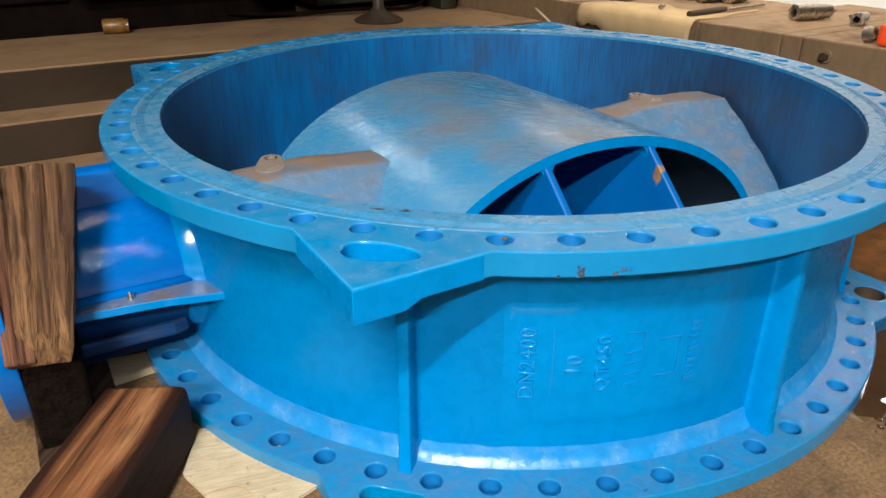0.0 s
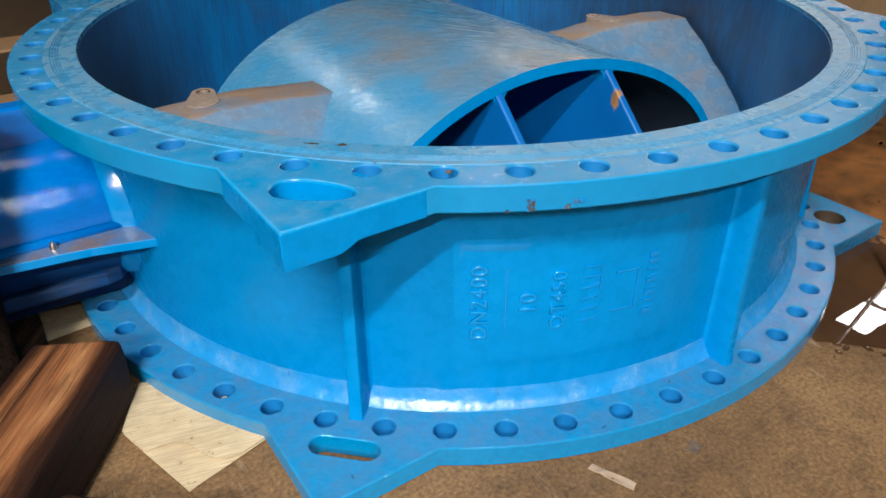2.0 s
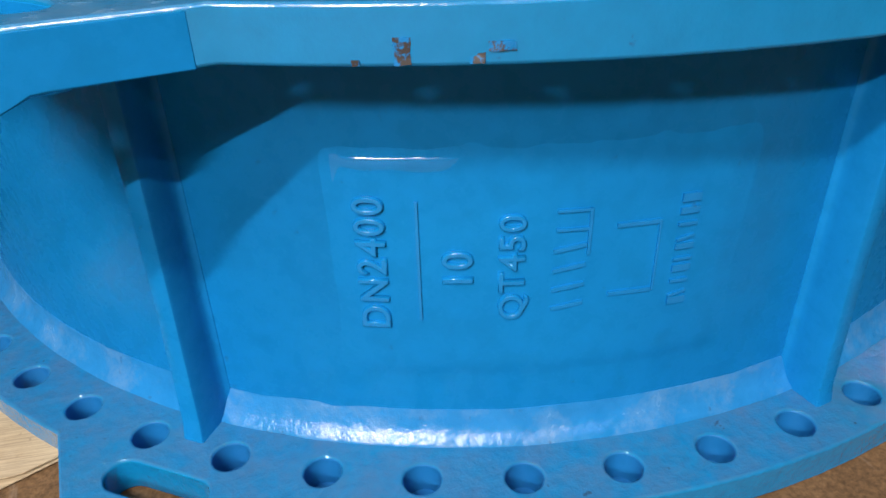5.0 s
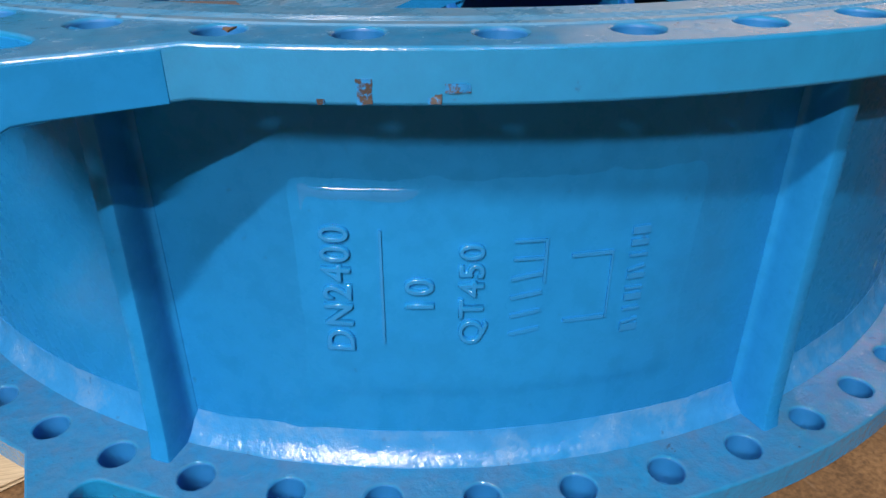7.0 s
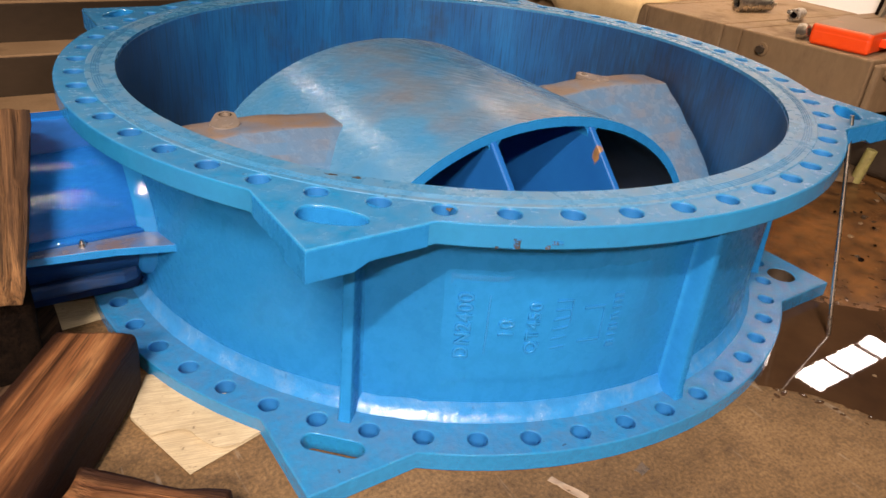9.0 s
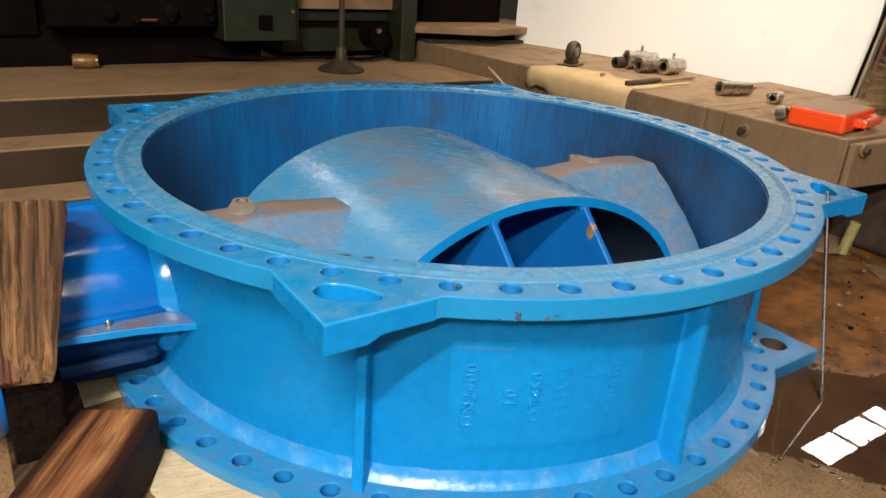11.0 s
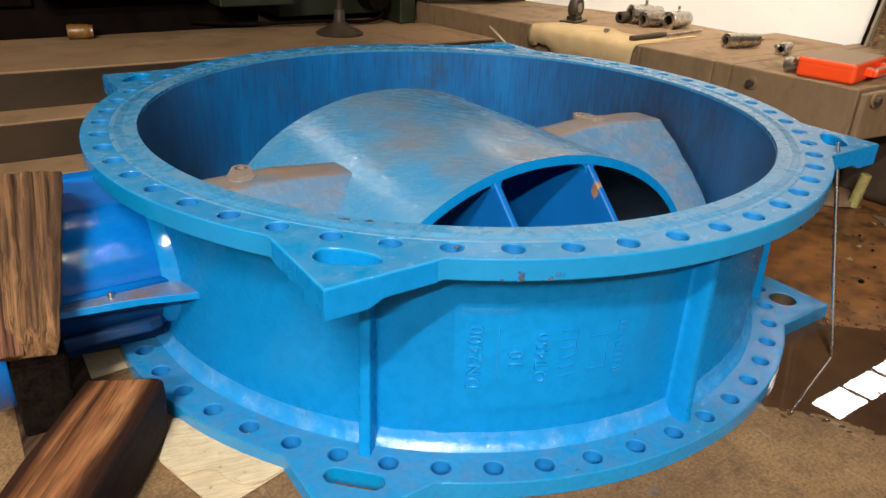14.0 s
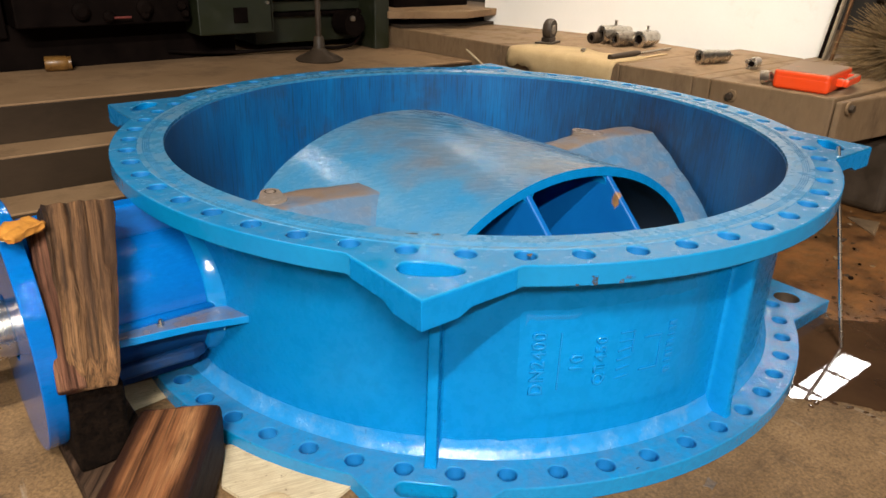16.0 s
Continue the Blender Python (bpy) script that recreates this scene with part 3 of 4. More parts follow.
# upright ribs, filleted into the shell, deeper towards their feet
for deg in (225, 270, 315, 45, 90, 135):
    bm = bmesh.new()
    rings = []
    for z, d, w in ((LOW, 0.080, 0.019), (LOW + 0.03, 0.075, 0.0175), (0.30, 0.067, 0.0165), (TOP - 0.10, 0.061, 0.0165), (TOP - 0.06, 0.066, 0.020)):
        side = [(R_BODY - 0.012, w + 0.010), (R_BODY + 0.001, w + 0.007), (R_BODY + 0.004, w + 0.003), (R_BODY + 0.010, w + 0.0005), (R_BODY + 0.020, w), (R_BODY + d - 0.005, w - 0.0005), (R_BODY + d - 0.0015, w - 0.0025), (R_BODY + d, w - 0.007)]
        rings.append([bm.verts.new((r, -y, z)) for r, y in side] + [bm.verts.new((r, y, z)) for r, y in side[::-1]])
    for p, q in zip(rings, rings[1:]):
        for k in range(16):
            bm.faces.new((p[k], p[(k + 1) % 16], q[(k + 1) % 16], q[k]))
    bm.faces.new(rings[0][::-1]), bm.faces.new(rings[-1])
    part("rib", moved(warped(bm, 0.0012, 14, deg), at_angle(deg)), blue_paint, valve, smooth=True)

# thickened pads under the lifting corners
for q in range(4):
    rim = []
    for a, b in (((1.31, 0.0), (1.382, -0.2054)), ((1.382, -0.2054), (1.5874, 0.0)), ((1.5874, 0.0), (1.382, 0.2054)), ((1.382, 0.2054), (1.31, 0.0))):
        rim += [(a[0] + (b[0] - a[0]) * k / 16, a[1] + (b[1] - a[1]) * k / 16) for k in range(16)]
    bm = pierced(rim, [egg(1.425, 0, math.pi / 2, 0.085, 0.0465, 0.0295)], TOP - 0.078, TOP - 0.0045)
    for v in bm.verts:
        if v.co.z < TOP - 0.05:
            u = max(0.0, min(1.0, (abs(v.co.y) - 0.074) / 0.034))
            v.co.z = TOP - 0.079 + 0.0184 * u * u * (3 - 2 * u)
    part("corner_pad", moved(bm, at_angle(45 + 90 * q)), blue_paint, valve, smooth=True, bevel=0.0015)


# raised casting marks
def on_shell(bm, deg, z, r):
    """Lays flat lettering, which reads upwards, round the shell."""
    for v in bm.verts:
        a, up, out = radians(deg) - v.co.y / r, z + v.co.x, r + v.co.z
        v.co = (out * math.cos(a), out * math.sin(a), up)
    return bm


def lettering(text, deg, z, length, height, r=R_BODY + 0.0024):
    cu = bpy.data.curves.new("mark", "FONT")
    cu.body, cu.size, cu.extrude, cu.bevel_depth, cu.bevel_resolution = text, 1.0, 0.004, 0.032, 2
    cu.space_character = 1.15
    ob = bpy.data.objects.new("mark", cu)
    me = bpy.data.meshes.new_from_object(ob)
    bm = bmesh.new()
    bm.from_mesh(me)
    xs, ys = [v.co.x for v in bm.verts], [v.co.y for v in bm.verts]
    fx, fy = length / (max(xs) - min(xs)), height / (max(ys) - min(ys))
    x0, y0 = min(xs), min(ys)
    for v in bm.verts:
        v.co = ((v.co.x - x0) * fx, (v.co.y - y0) * fy, v.co.z * 0.15 + 0.0005)
    bpy.data.objects.remove(ob)
    bpy.data.meshes.remove(me)
    return part("lettering", on_shell(bm, deg, z, r), blue_mark, valve, "raised cast lettering " + text)


def bar(length, height, tall=0.0022):
    return cut(box(0, length, 0, height, -0.002, tall + 0.001), 3)


def eased(v, lo, hi, soft):
    u = max(0.0, min(1.0, (v - lo) / soft, (hi - v) / soft))
    return u * u * (3 - 2 * u)


def raised_panel(deg0, deg1, z0, z1, tall):
    """A low cast panel with soft edges, crowned along its upper rim."""
    bm = bmesh.new()
    net = []
    for i in range(97):
        deg = deg0 + (deg1 - deg0) * i / 96
        row = []
        for j in range(61):
            z = z0 + (z1 - z0) * j / 60
            lift = eased(deg, deg0, deg1, 2.6) * eased(z, z0, z1, 0.034)
            r = R_BODY - 0.0006 + tall * lift + 0.0006 * noise.noise(Vector((deg * 0.35, z * 9, 2)))
            row.append(bm.verts.new((r * math.cos(radians(deg)), r * math.sin(radians(deg)), z)))
        net.append(row)
    for i in range(96):
        for j in range(60):
            bm.faces.new((net[i][j], net[i + 1][j], net[i + 1][j + 1], net[i][j + 1]))
    return bm


part("mark_panel", raised_panel(235.0, 262.8, 0.17, 0.548, 0.0030), blue_paint, valve, smooth="all")
bm = bmesh.new()
bead = []
for i in range(41):
    deg = 236.2 + 8.0 * i / 40
    fade = eased(deg, 236.0, 244.4, 2.0)
    bead.append([bm.verts.new(((R_BODY + 0.0015 + fade * c) * math.cos(radians(deg)), (R_BODY + 0.0015 + fade * c) * math.sin(radians(deg)), 0.519 + d)) for c, d in ((-0.003, 0.012), (0.0008, 0.007), (0.0018, 0.003), (0.0016, -0.004), (0.0004, -0.014), (-0.003, -0.026))])
for p, q in zip(bead, bead[1:]):
    for k in range(5):
        bm.faces.new((p[k], q[k], q[k + 1], p[k + 1]))
part("casting_line", bm, blue_mark, valve, smooth="all")
R_MARK = R_BODY + 0.0024
lettering("DN2400", 239.2, 0.270, 0.205, 0.043)
lettering("10", 244.5, 0.345, 0.05, 0.043)
lettering("QT450", 248.0, 0.283, 0.165, 0.043)
part("mark_bar", on_shell(bar(0.185, 0.004), 241.2, 0.283, R_MARK), blue_mark, valve)
# emblem: slanting strokes under an open square
for k in range(4):
    bm = moved(bar(0.006, 0.045), pose(0, 0, 0, 0, 0, 10))
    part("mark_bar", on_shell(bm, 251.5, 0.300 + 0.031 * k, R_MARK), blue_mark, valve)
for z in (0.418, 0.446):
    part("mark_bar", on_shell(bar(0.004, 0.045), 251.6, z, R_MARK), blue_mark, valve)
part("mark_bar", on_shell(bar(0.07, 0.004), 251.7, 0.38, R_MARK), blue_mark, valve)
part("mark_bar", on_shell(bar(0.112, 0.003, tall=0.002), 256.2, 0.309, R_MARK), blue_mark, valve)
for deg, z in ((256.0, 0.309), (256.2, 0.417)):
    part("mark_bar", on_shell(bar(0.006, 0.062), deg, z, R_MARK), blue_mark, valve)
for k, w in enumerate((0.012, 0.004, 0.005, 0.011, 0.004, 0.009, 0.004, 0.005, 0.010, 0.012)):
    part("mark_bar", on_shell(moved(bar(w, 0.027), pose(0, 0, 0, 0, 0, 12 if k in (1, 6) else 0)), 258.6, 0.280 + 0.0182 * k, R_MARK), blue_mark, valve)

# ---- neck for the shaft, on the side away from the light
AXIS = 0.375
neck = part("shaft_neck", lathe([(0.203, -1.72), (0.2165, -1.27), (0.2185, -1.15), (0.10, -1.15), (0.10, -1.72)], 96, "x"), blue_gloss, valve, smooth=True)
boss = part("neck_boss", warped(lathe([(0.20, -1.252), (0.2160, -1.262), (0.222, -1.260), (0.228, -1.252), (0.234, -1.240), (0.243, -1.218), (0.252, -1.17), (0.20, -1.17)], 96, "x"), 0.002, 12), blue_mark, valve, "blue cast boss where the neck meets the shell", smooth=True)
boss.matrix_local = pose(0, 0, AXIS)
# the neck's lower half gets the darkened blue, for its own shade
neck.data.materials.append(blue_shaded)
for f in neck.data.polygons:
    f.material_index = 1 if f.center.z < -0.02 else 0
neck.matrix_local = pose(0, 0, AXIS)
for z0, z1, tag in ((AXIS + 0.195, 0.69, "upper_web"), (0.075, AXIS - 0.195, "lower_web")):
    part(tag, box(-1.70, -1.225, -0.03, 0.03, z0, z1), blue_gloss if z0 > AXIS else blue_shaded, valve, bevel=0.006)
for s in (-1, 1):
    ys = [(-1.70, 0.17), (-1.70, 0.248), (-1.34, 0.300), (-1.17, 0.350), (-1.17, 0.17)]
    out = [(x, s * y) for x, y in ys]
    part("side_gusset", prism(out if s < 0 else out[::-1], AXIS - 0.02, AXIS + 0.005), gusset_paint, valve, bevel=0.003)
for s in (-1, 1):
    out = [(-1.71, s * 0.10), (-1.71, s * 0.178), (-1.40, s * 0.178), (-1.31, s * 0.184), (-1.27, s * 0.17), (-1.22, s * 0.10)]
    part("lower_gusset", prism(out if s > 0 else out[::-1], 0.185, 0.232), blue_shaded, valve, bevel=0.014, segments=3)
for s in (-1, 1):
    bm = warped(cut(moved(rod(0.014, -1.71, -1.235, "x", 16), pose(0, s * 0.217, AXIS + 0.009)), 1), 0.003, 40, s)
    part("weld_bead", bm, blue_gloss, valve, "lumpy glossy weld bead", smooth="all")
part("grease_nipple", moved(lathe([(0, 0), (0.012, 0), (0.009, 0.012), (0.006, 0.02), (0, 0.022)], 12, closed=False), pose(-1.417, -0.245, AXIS + 0.003)), steel, valve)
endf = part("end_flange", lathe([(0.10, -1.77), (0.375, -1.77), (0.375, -1.715), (0.10, -1.715)], 96, "x"), blue_gloss, valve, bevel=0.004)
endf.matrix_local = pose(0, 0, AXIS)
shaft = part("shaft", rod(0.085, -2.05, -1.2, "x", 48), steel, valve, "bright machined steel shaft end", smooth=True)
shaft.matrix_local = pose(0, 0, AXIS)

# ---- disc
disc = part("disc", lathe([(0, 0.10), (1.16, 0.10), (1.185, 0.125), (1.16, 0.15), (0, 0.15)], 128, closed=False), blue_worn, valve, "worn blue valve disc, closed, with an arched hollow back", smooth=True)
AX, AA, AR, AZ, AH = -0.023, 0.766, 0.824, 0.15, 0.543


def arch_z(x, inset=0.0):
    u = (x - AX) / ((AA if x < AX else AR) - inset)
    return AZ + (AH - inset) * math.sqrt(max(0.0, 1 - u * u))


def arch_end(z):
    return 0.555 + 0.107 * (0.685 - z)


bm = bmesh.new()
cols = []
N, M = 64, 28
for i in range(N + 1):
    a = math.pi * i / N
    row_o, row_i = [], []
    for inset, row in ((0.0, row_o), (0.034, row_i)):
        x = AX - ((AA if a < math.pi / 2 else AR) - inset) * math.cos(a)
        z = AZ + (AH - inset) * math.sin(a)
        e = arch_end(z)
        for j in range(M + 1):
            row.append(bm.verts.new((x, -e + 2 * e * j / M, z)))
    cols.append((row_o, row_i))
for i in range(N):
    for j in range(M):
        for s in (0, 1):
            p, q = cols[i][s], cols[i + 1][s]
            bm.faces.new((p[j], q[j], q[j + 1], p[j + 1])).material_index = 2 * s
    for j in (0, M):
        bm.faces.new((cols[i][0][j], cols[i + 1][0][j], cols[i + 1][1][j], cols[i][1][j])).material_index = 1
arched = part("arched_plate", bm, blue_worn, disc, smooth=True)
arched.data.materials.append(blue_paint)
# inner side of the arch, darkened for its shade
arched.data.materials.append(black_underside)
def corner_fillet(x, s, drop, run, side):
    """The cast fillet between a web and the arch, at one open end."""
    x0 = x + s * 0.012
    a, c, b = Vector((x0, arch_z(x0, 0.034) - drop)), Vector((x0, arch_z(x0, 0.034) + 0.01)), Vector((x0 + s * run, arch_z(x0 + s * run, 0.034) + 0.004))
    curve = [a * (1 - u) ** 2 + c * 2 * u * (1 - u) + b * u * u for u in [k / 8 for k in range(9)]] + [c]
    bm = bmesh.new()
    f = [bm.verts.new((q.x, side * (arch_end(q.y) - 0.005), q.y)) for q in curve]
    g = [bm.verts.new((q.x, side * 0.25, q.y)) for q in curve]
    bm.faces.new(f), bm.faces.new(g)
    for k in range(10):
        n = (k + 1) % 10
        bm.faces.new((f[k], f[n], g[n], g[k]))
    return bm


for x, s, drop, run in ((-0.22, -1, 0.035, 0.06), (-0.22, 1, 0.07, 0.05), (0.215, -1, 0.05, 0.07), (0.215, 1, 0.05, 0.05)):
    for side in (-1, 1):
        part("web_fillet", corner_fillet(x, s, drop, run, side), blue_paint, disc, smooth=True)
for x in (-0.22, 0.215):
    top = arch_z(x, 0.02)
    e0 = arch_end(top) - 0.012
    e1 = e0 + 1.05 * (top - AZ)
    bm = bmesh.new()
    v = [bm.verts.new((xx, y, z)) for xx in (x - 0.013, x + 0.013) for y, z in ((-e1, AZ - 0.02), (e1, AZ - 0.02), (e0, top), (-e0, top))]
    for f in ((0, 1, 2, 3), (7, 6, 5, 4), (0, 4, 5, 1), (1, 5, 6, 2), (2, 6, 7, 3), (3, 7, 4, 0)):
        bm.faces.new([v[k] for k in f])
    part("web", bm, rusty_web, disc, bevel=0.007, segments=3)
for s in (-1, 1):
    bm = bmesh.new()
    grid = []
    flank = [0.078 + 0.542 * k / 14 for k in range(15)]
    for y in [-v for v in flank[::-1]] + [-0.07, -0.035, 0.0, 0.035, 0.07] + flank:
        x1 = math.sqrt(1.175 ** 2 - y * y)
        z = max(0.14, 0.566 - 0.645 * max(0.0, abs(y) - 0.072))
        x0 = s * AX + (AR if s > 0 else AA) * math.sqrt(max(0.0, 1 - ((z - AZ) / AH) ** 2)) - 0.03
        x0 = min(x0, x1 - 0.02)
        grid.append([bm.verts.new((s * (x0 + (x1 - x0) * i / 12), y, z + 0.02 * math.sin(math.pi * i / 12))) for i in range(13)])
        grid[-1].append(bm.verts.new((s * x1, y, 0.13)))
    for j in range(34):
        for i in range(13):
            bm.faces.new((grid[j][i], grid[j][i + 1], grid[j + 1][i + 1], grid[j + 1][i]))
    part("hub", warped(bm, 0.006, 11, s), blue_hub, disc, "grimy blue shaft hub with brown stains", smooth=True)
    ear = slot(0, 0.034, math.pi / 2, 0.075, 0.050, 0.036, 14)
    bm = pierced(ear, [ring_points(0, 0.072, 0.015, 16)], -0.03, 0.016)
    ear_at = pose(0.825 if s > 0 else -0.900, 0.032, 0.574, 2, 0, s * 20)
    part("lifting_eye", moved(bm, ear_at), rust_brown, disc, "rust-stained lifting ear with a hole", bevel=0.01, segments=3)
    bm = lathe([(0.016, 0.010), (0.022, 0.010), (0.024, 0.015), (0.022, 0.019), (0.017, 0.019)], 28)
    part("eye_ring", moved(bm, ear_at @ pose(0, 0.072, -0.003)), steel, disc, "bright worn ring round the ear's hole", smooth=True)
# bare chips on the flange's edge
for deg, z, w, h in ((241.9, 0.6875, 0.016, 0.026), (244.8, 0.687, 0.015, 0.011), (246.0, 0.700, 0.028, 0.008), (239.9, 0.6865, 0.008, 0.006)):
    bm = warped(cut(box(0, h, 0, w, -0.001, 0.0012), 3), 0.003, 60, deg)
    part("chip", on_shell(bm, deg, z, R_OUT), chipped, valve, "bare rusty chip in the paint")

# dark scuffs at the face's inner edge, and a rust fleck by a bolt hole
for x, y, w, d, rz, mat in ((-0.918, -0.812, 0.018, 0.0025, -48, iron_dark), (-0.868, -0.855, 0.012, 0.004, -45, iron_dark), (-0.756, -1.086, 0.007, 0.005, 20, dull_stain)):
    bm = warped(cut(box(-w, w, -d, d, -0.001, 0.0012), 3), 0.004, 70, x)
    part("scuff", moved(bm, pose(x, y, TOP + 0.0022 if mat is iron_dark else TOP + 0.0005, 0, 0, rz)), mat, valve, "dark scuff in the paint" if mat is iron_dark else "brown rust fleck")

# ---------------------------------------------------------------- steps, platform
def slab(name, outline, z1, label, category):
    """A step: body darkened for the shade on its upright faces, under a dusty plate."""
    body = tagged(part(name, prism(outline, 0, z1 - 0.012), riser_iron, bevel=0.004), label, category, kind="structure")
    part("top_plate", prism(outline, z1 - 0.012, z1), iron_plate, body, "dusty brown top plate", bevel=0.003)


slab("platform_step", [(-11, 1.62), (1.76, 1.46), (1.76, 1.71), (-11, 1.96)], 0.2, "low brown iron step of the machine platform", "step")
slab("platform_step", [(-11, 1.965), (1.74, 1.715), (1.74, 1.93), (-11, 2.34)], 0.4, "middle brown iron step of the machine platform", "step")
slab("platform", [(-11, 2.345), (1.72, 1.935), (1.56, 3.2), (1.56, 8.9), (-11, 8.9)], 0.6, "brown iron machine platform with a dusty top", "platform")

# hall round the place
for name, o in (("wall_north", [(-12, 8.9), (13, 8.9), (13, 9.1), (-12, 9.1)]), ("wall_south", [(-12, -10.1), (13, -10.1), (13, -9.9), (-12, -9.9)]), ("wall_west", [(-12.2, -10), (-12, -10), (-12, 9), (-12.2, 9)]), ("wall_far_east", [(13, -10), (13.2, -10), (13.2, 9), (13, 9)])):
    tagged(part(name, prism(o, 0, ROOF), hall_mat), "plain dim workshop wall", "wall", kind="structure")
tagged(part("ceiling", box(-12, 13, -10, 9, ROOF, ROOF + 0.1), hall_mat), "plain workshop roof", "ceiling", kind="structure")
wall = part("wall_east", prism([(2.50, 2.72), (3.39, 0.128), (3.47, 0.158), (2.58, 2.75)], 0.0, 3.4), white_wall_mat)
tagged(wall, "plain white painted wall behind the machine bed", "wall", kind="structure")


# ---------------------------------------------------------------- machine bed
def bed_x(y):
    """The bed's front edge."""
    return 1.925 - 0.10 * (y + 0.4)


bed = thing("machine_bed", "low brown cast iron machine bed with a flat dusty top", "machine bed")
cuts = [-0.60, 0.075, 0.185, 0.68, 1.66, 3.3]
for a, b in zip(cuts, cuts[1:]):
    back = 3.6 if b < 0.3 else (3.2 if b < 0.7 else 2.9)
    part("block", prism([(bed_x(a), a + 0.002), (back, a + 0.002), (back, b - 0.002), (bed_x(b), b - 0.002)], 0.5 if a < 0 else 0, 0.75), bed_iron, bed, bevel=0.008)
part("end_plate", prism([(1.96, -0.635), (2.55, -0.70), (3.3, -0.70), (3.3, -0.604), (1.95, -0.604)], 0.5, 0.735), bed_iron, bed, bevel=0.01)
# underframe and foot block coloured darker than the bed, for the shade below it
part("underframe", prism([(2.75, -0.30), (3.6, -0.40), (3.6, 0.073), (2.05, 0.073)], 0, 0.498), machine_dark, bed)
part("foot_block", prism([(2.62, -0.74), (3.3, -0.80), (3.3, -0.32), (2.62, -0.28)], 0, 0.44), iron_dark, bed, bevel=0.05, segments=4)


def hex_bolt(parent, m):
    b = part("bolt", moved(rod(0.034, 0, 0.012, steps=20), m), bed_iron, parent, "rusty bolt with washer", bevel=0.002)
    bm = prism(ring_points(0, 0, 0.022, 6), 0.012, 0.034)
    part("head", moved(bm, m), iron_dark, b, bevel=0.002)


hex_bolt(bed, Matrix.Translation((bed_x(-0.06) + 0.002, -0.06, 0.675)) @ pose(0, 0, 0, 0, -90, 0))
hex_bolt(bed, Matrix.Translation((2.02, -0.642, 0.70)) @ pose(0, 0, 0, 90, 0, 0))

# stained sheet hung over the bed's edge
bm = bmesh.new()
prof = [(0.34, 0.004), (0.2, 0.005), (0.06, 0.007), (0.01, 0.008), (-0.02, 0.0), (-0.04, -0.03), (-0.05, -0.10), (-0.055, -0.19)]
rows = []
for i in range(25):
    y = 0.70 + 0.86 * i / 24
    row = []
    for k, (dx, dz) in enumerate(prof):
        hang = 1 + 0.10 * math.sin(i * 0.9) + 0.06 * math.sin(i * 2.3) - 0.45 * eased(i, 13, 40, 9)
        row.append(bm.verts.new((bed_x(y) + dx + 0.05 * (k == 0) * math.sin(i * 0.5), y + 0.03 * (1 - i / 12) * (k == 0), 0.75 + (dz if dz > 0 else dz * hang))))
    rows.append(row)
for i in range(24):
    for k in range(7):
        bm.faces.new((rows[i][k], rows[i + 1][k], rows[i + 1][k + 1], rows[i][k + 1]))
sheet = part("plywood_sheet", bm, card, smooth="all")
sheet.modifiers.new("thick", "SOLIDIFY").thickness = 0.004
tagged(sheet, "tan stained thin sheet hanging over the machine bed's edge", "sheet")


# ---------------------------------------------------------------- tools on the bed
def caster(at):
    t = thing("caster_wheel", "dark worn caster wheel on a small plate on the bed", "wheel", at, 20)
    part("plate", box(-0.10, 0.10, -0.06, 0.06, 0, 0.014), iron_dark, t, bevel=0.003)
    part("fork", cut(prism([(-0.05, -0.04), (0.05, -0.04), (0.03, 0.04), (-0.03, 0.04)], 0.014, 0.04), 1), iron_dark, t, bevel=0.003)
    w = part("wheel", lathe([(0.03, -0.026), (0.066, -0.03), (0.074, -0.014), (0.074, 0.014), (0.066, 0.03), (0.03, 0.026)], 40, "y"), iron_dark, t, smooth=True)
    h = part("hub", lathe([(0, -0.036), (0.034, -0.034), (0.036, 0), (0.034, 0.034), (0, 0.036)], 24, "y", closed=False), old_steel, t, smooth=True)
    w.matrix_local = h.matrix_local = pose(0.02, 0, 0.098)


caster((2.09, 1.56, 0.75))


def sleeve(at, rz, r, length, mat, label, pin=False, tang=False):
    """A hollow tool sleeve lying on its side, with a slot and a tapered tang."""
    t = thing("tool_sleeve", label, "tool", at, rz, "tools on the bed")
    body = part("body", lathe([(0.55 * r, 0), (0.92 * r, 0), (r, 0.05 * r), (r, 0.62 * length), (0.93 * r, 0.66 * length), (0.86 * r, length), (0.55 * r, length)], 36, "x"), mat, t, smooth=True)
    # near-black plug in place of the sleeve's shaded hollow
    bore = part("bore", rod(0.56 * r, 0.10 * length, length * 0.98, "x", 24), machine_dark, t)
    body.matrix_local = bore.matrix_local = pose(0, 0, r)
    if pin:
        q = part("pin", rod(0.16 * r, 0.9 * r, 1.55 * r, steps=14), mat, t, smooth=True)
        q.matrix_local = pose(0.5 * length, 0, r)
    if tang:
        q = part("tang", prism([(length, -0.35 * r), (length * 1.2, -0.22 * r), (length * 1.2, 0.22 * r), (length, 0.35 * r)], 0.8 * r, 1.2 * r), mat, t, bevel=0.002)
    return t


sleeve((2.44, 1.36, 0.75), -20, 0.066, 0.24, tool_steel, "shiny steel tool sleeve with a pin in a heap", pin=True)
sleeve((2.40, 1.20, 0.75), -8, 0.052, 0.26, old_steel, "dark oily steel tool sleeve in a heap")
sleeve((2.52, 1.08, 0.75), 5, 0.058, 0.22, tool_steel, "shiny steel tool sleeve in a heap", pin=True)
sleeve((2.38, 1.40, 0.75), 0, 0.04, 0.13, iron_dark, "small dark steel tool sleeve in a heap")
sleeve((2.27, 0.42, 0.75), -14, 0.044, 0.24, tool_steel, "bright steel tapered tool sleeve lying on the bed", tang=True)
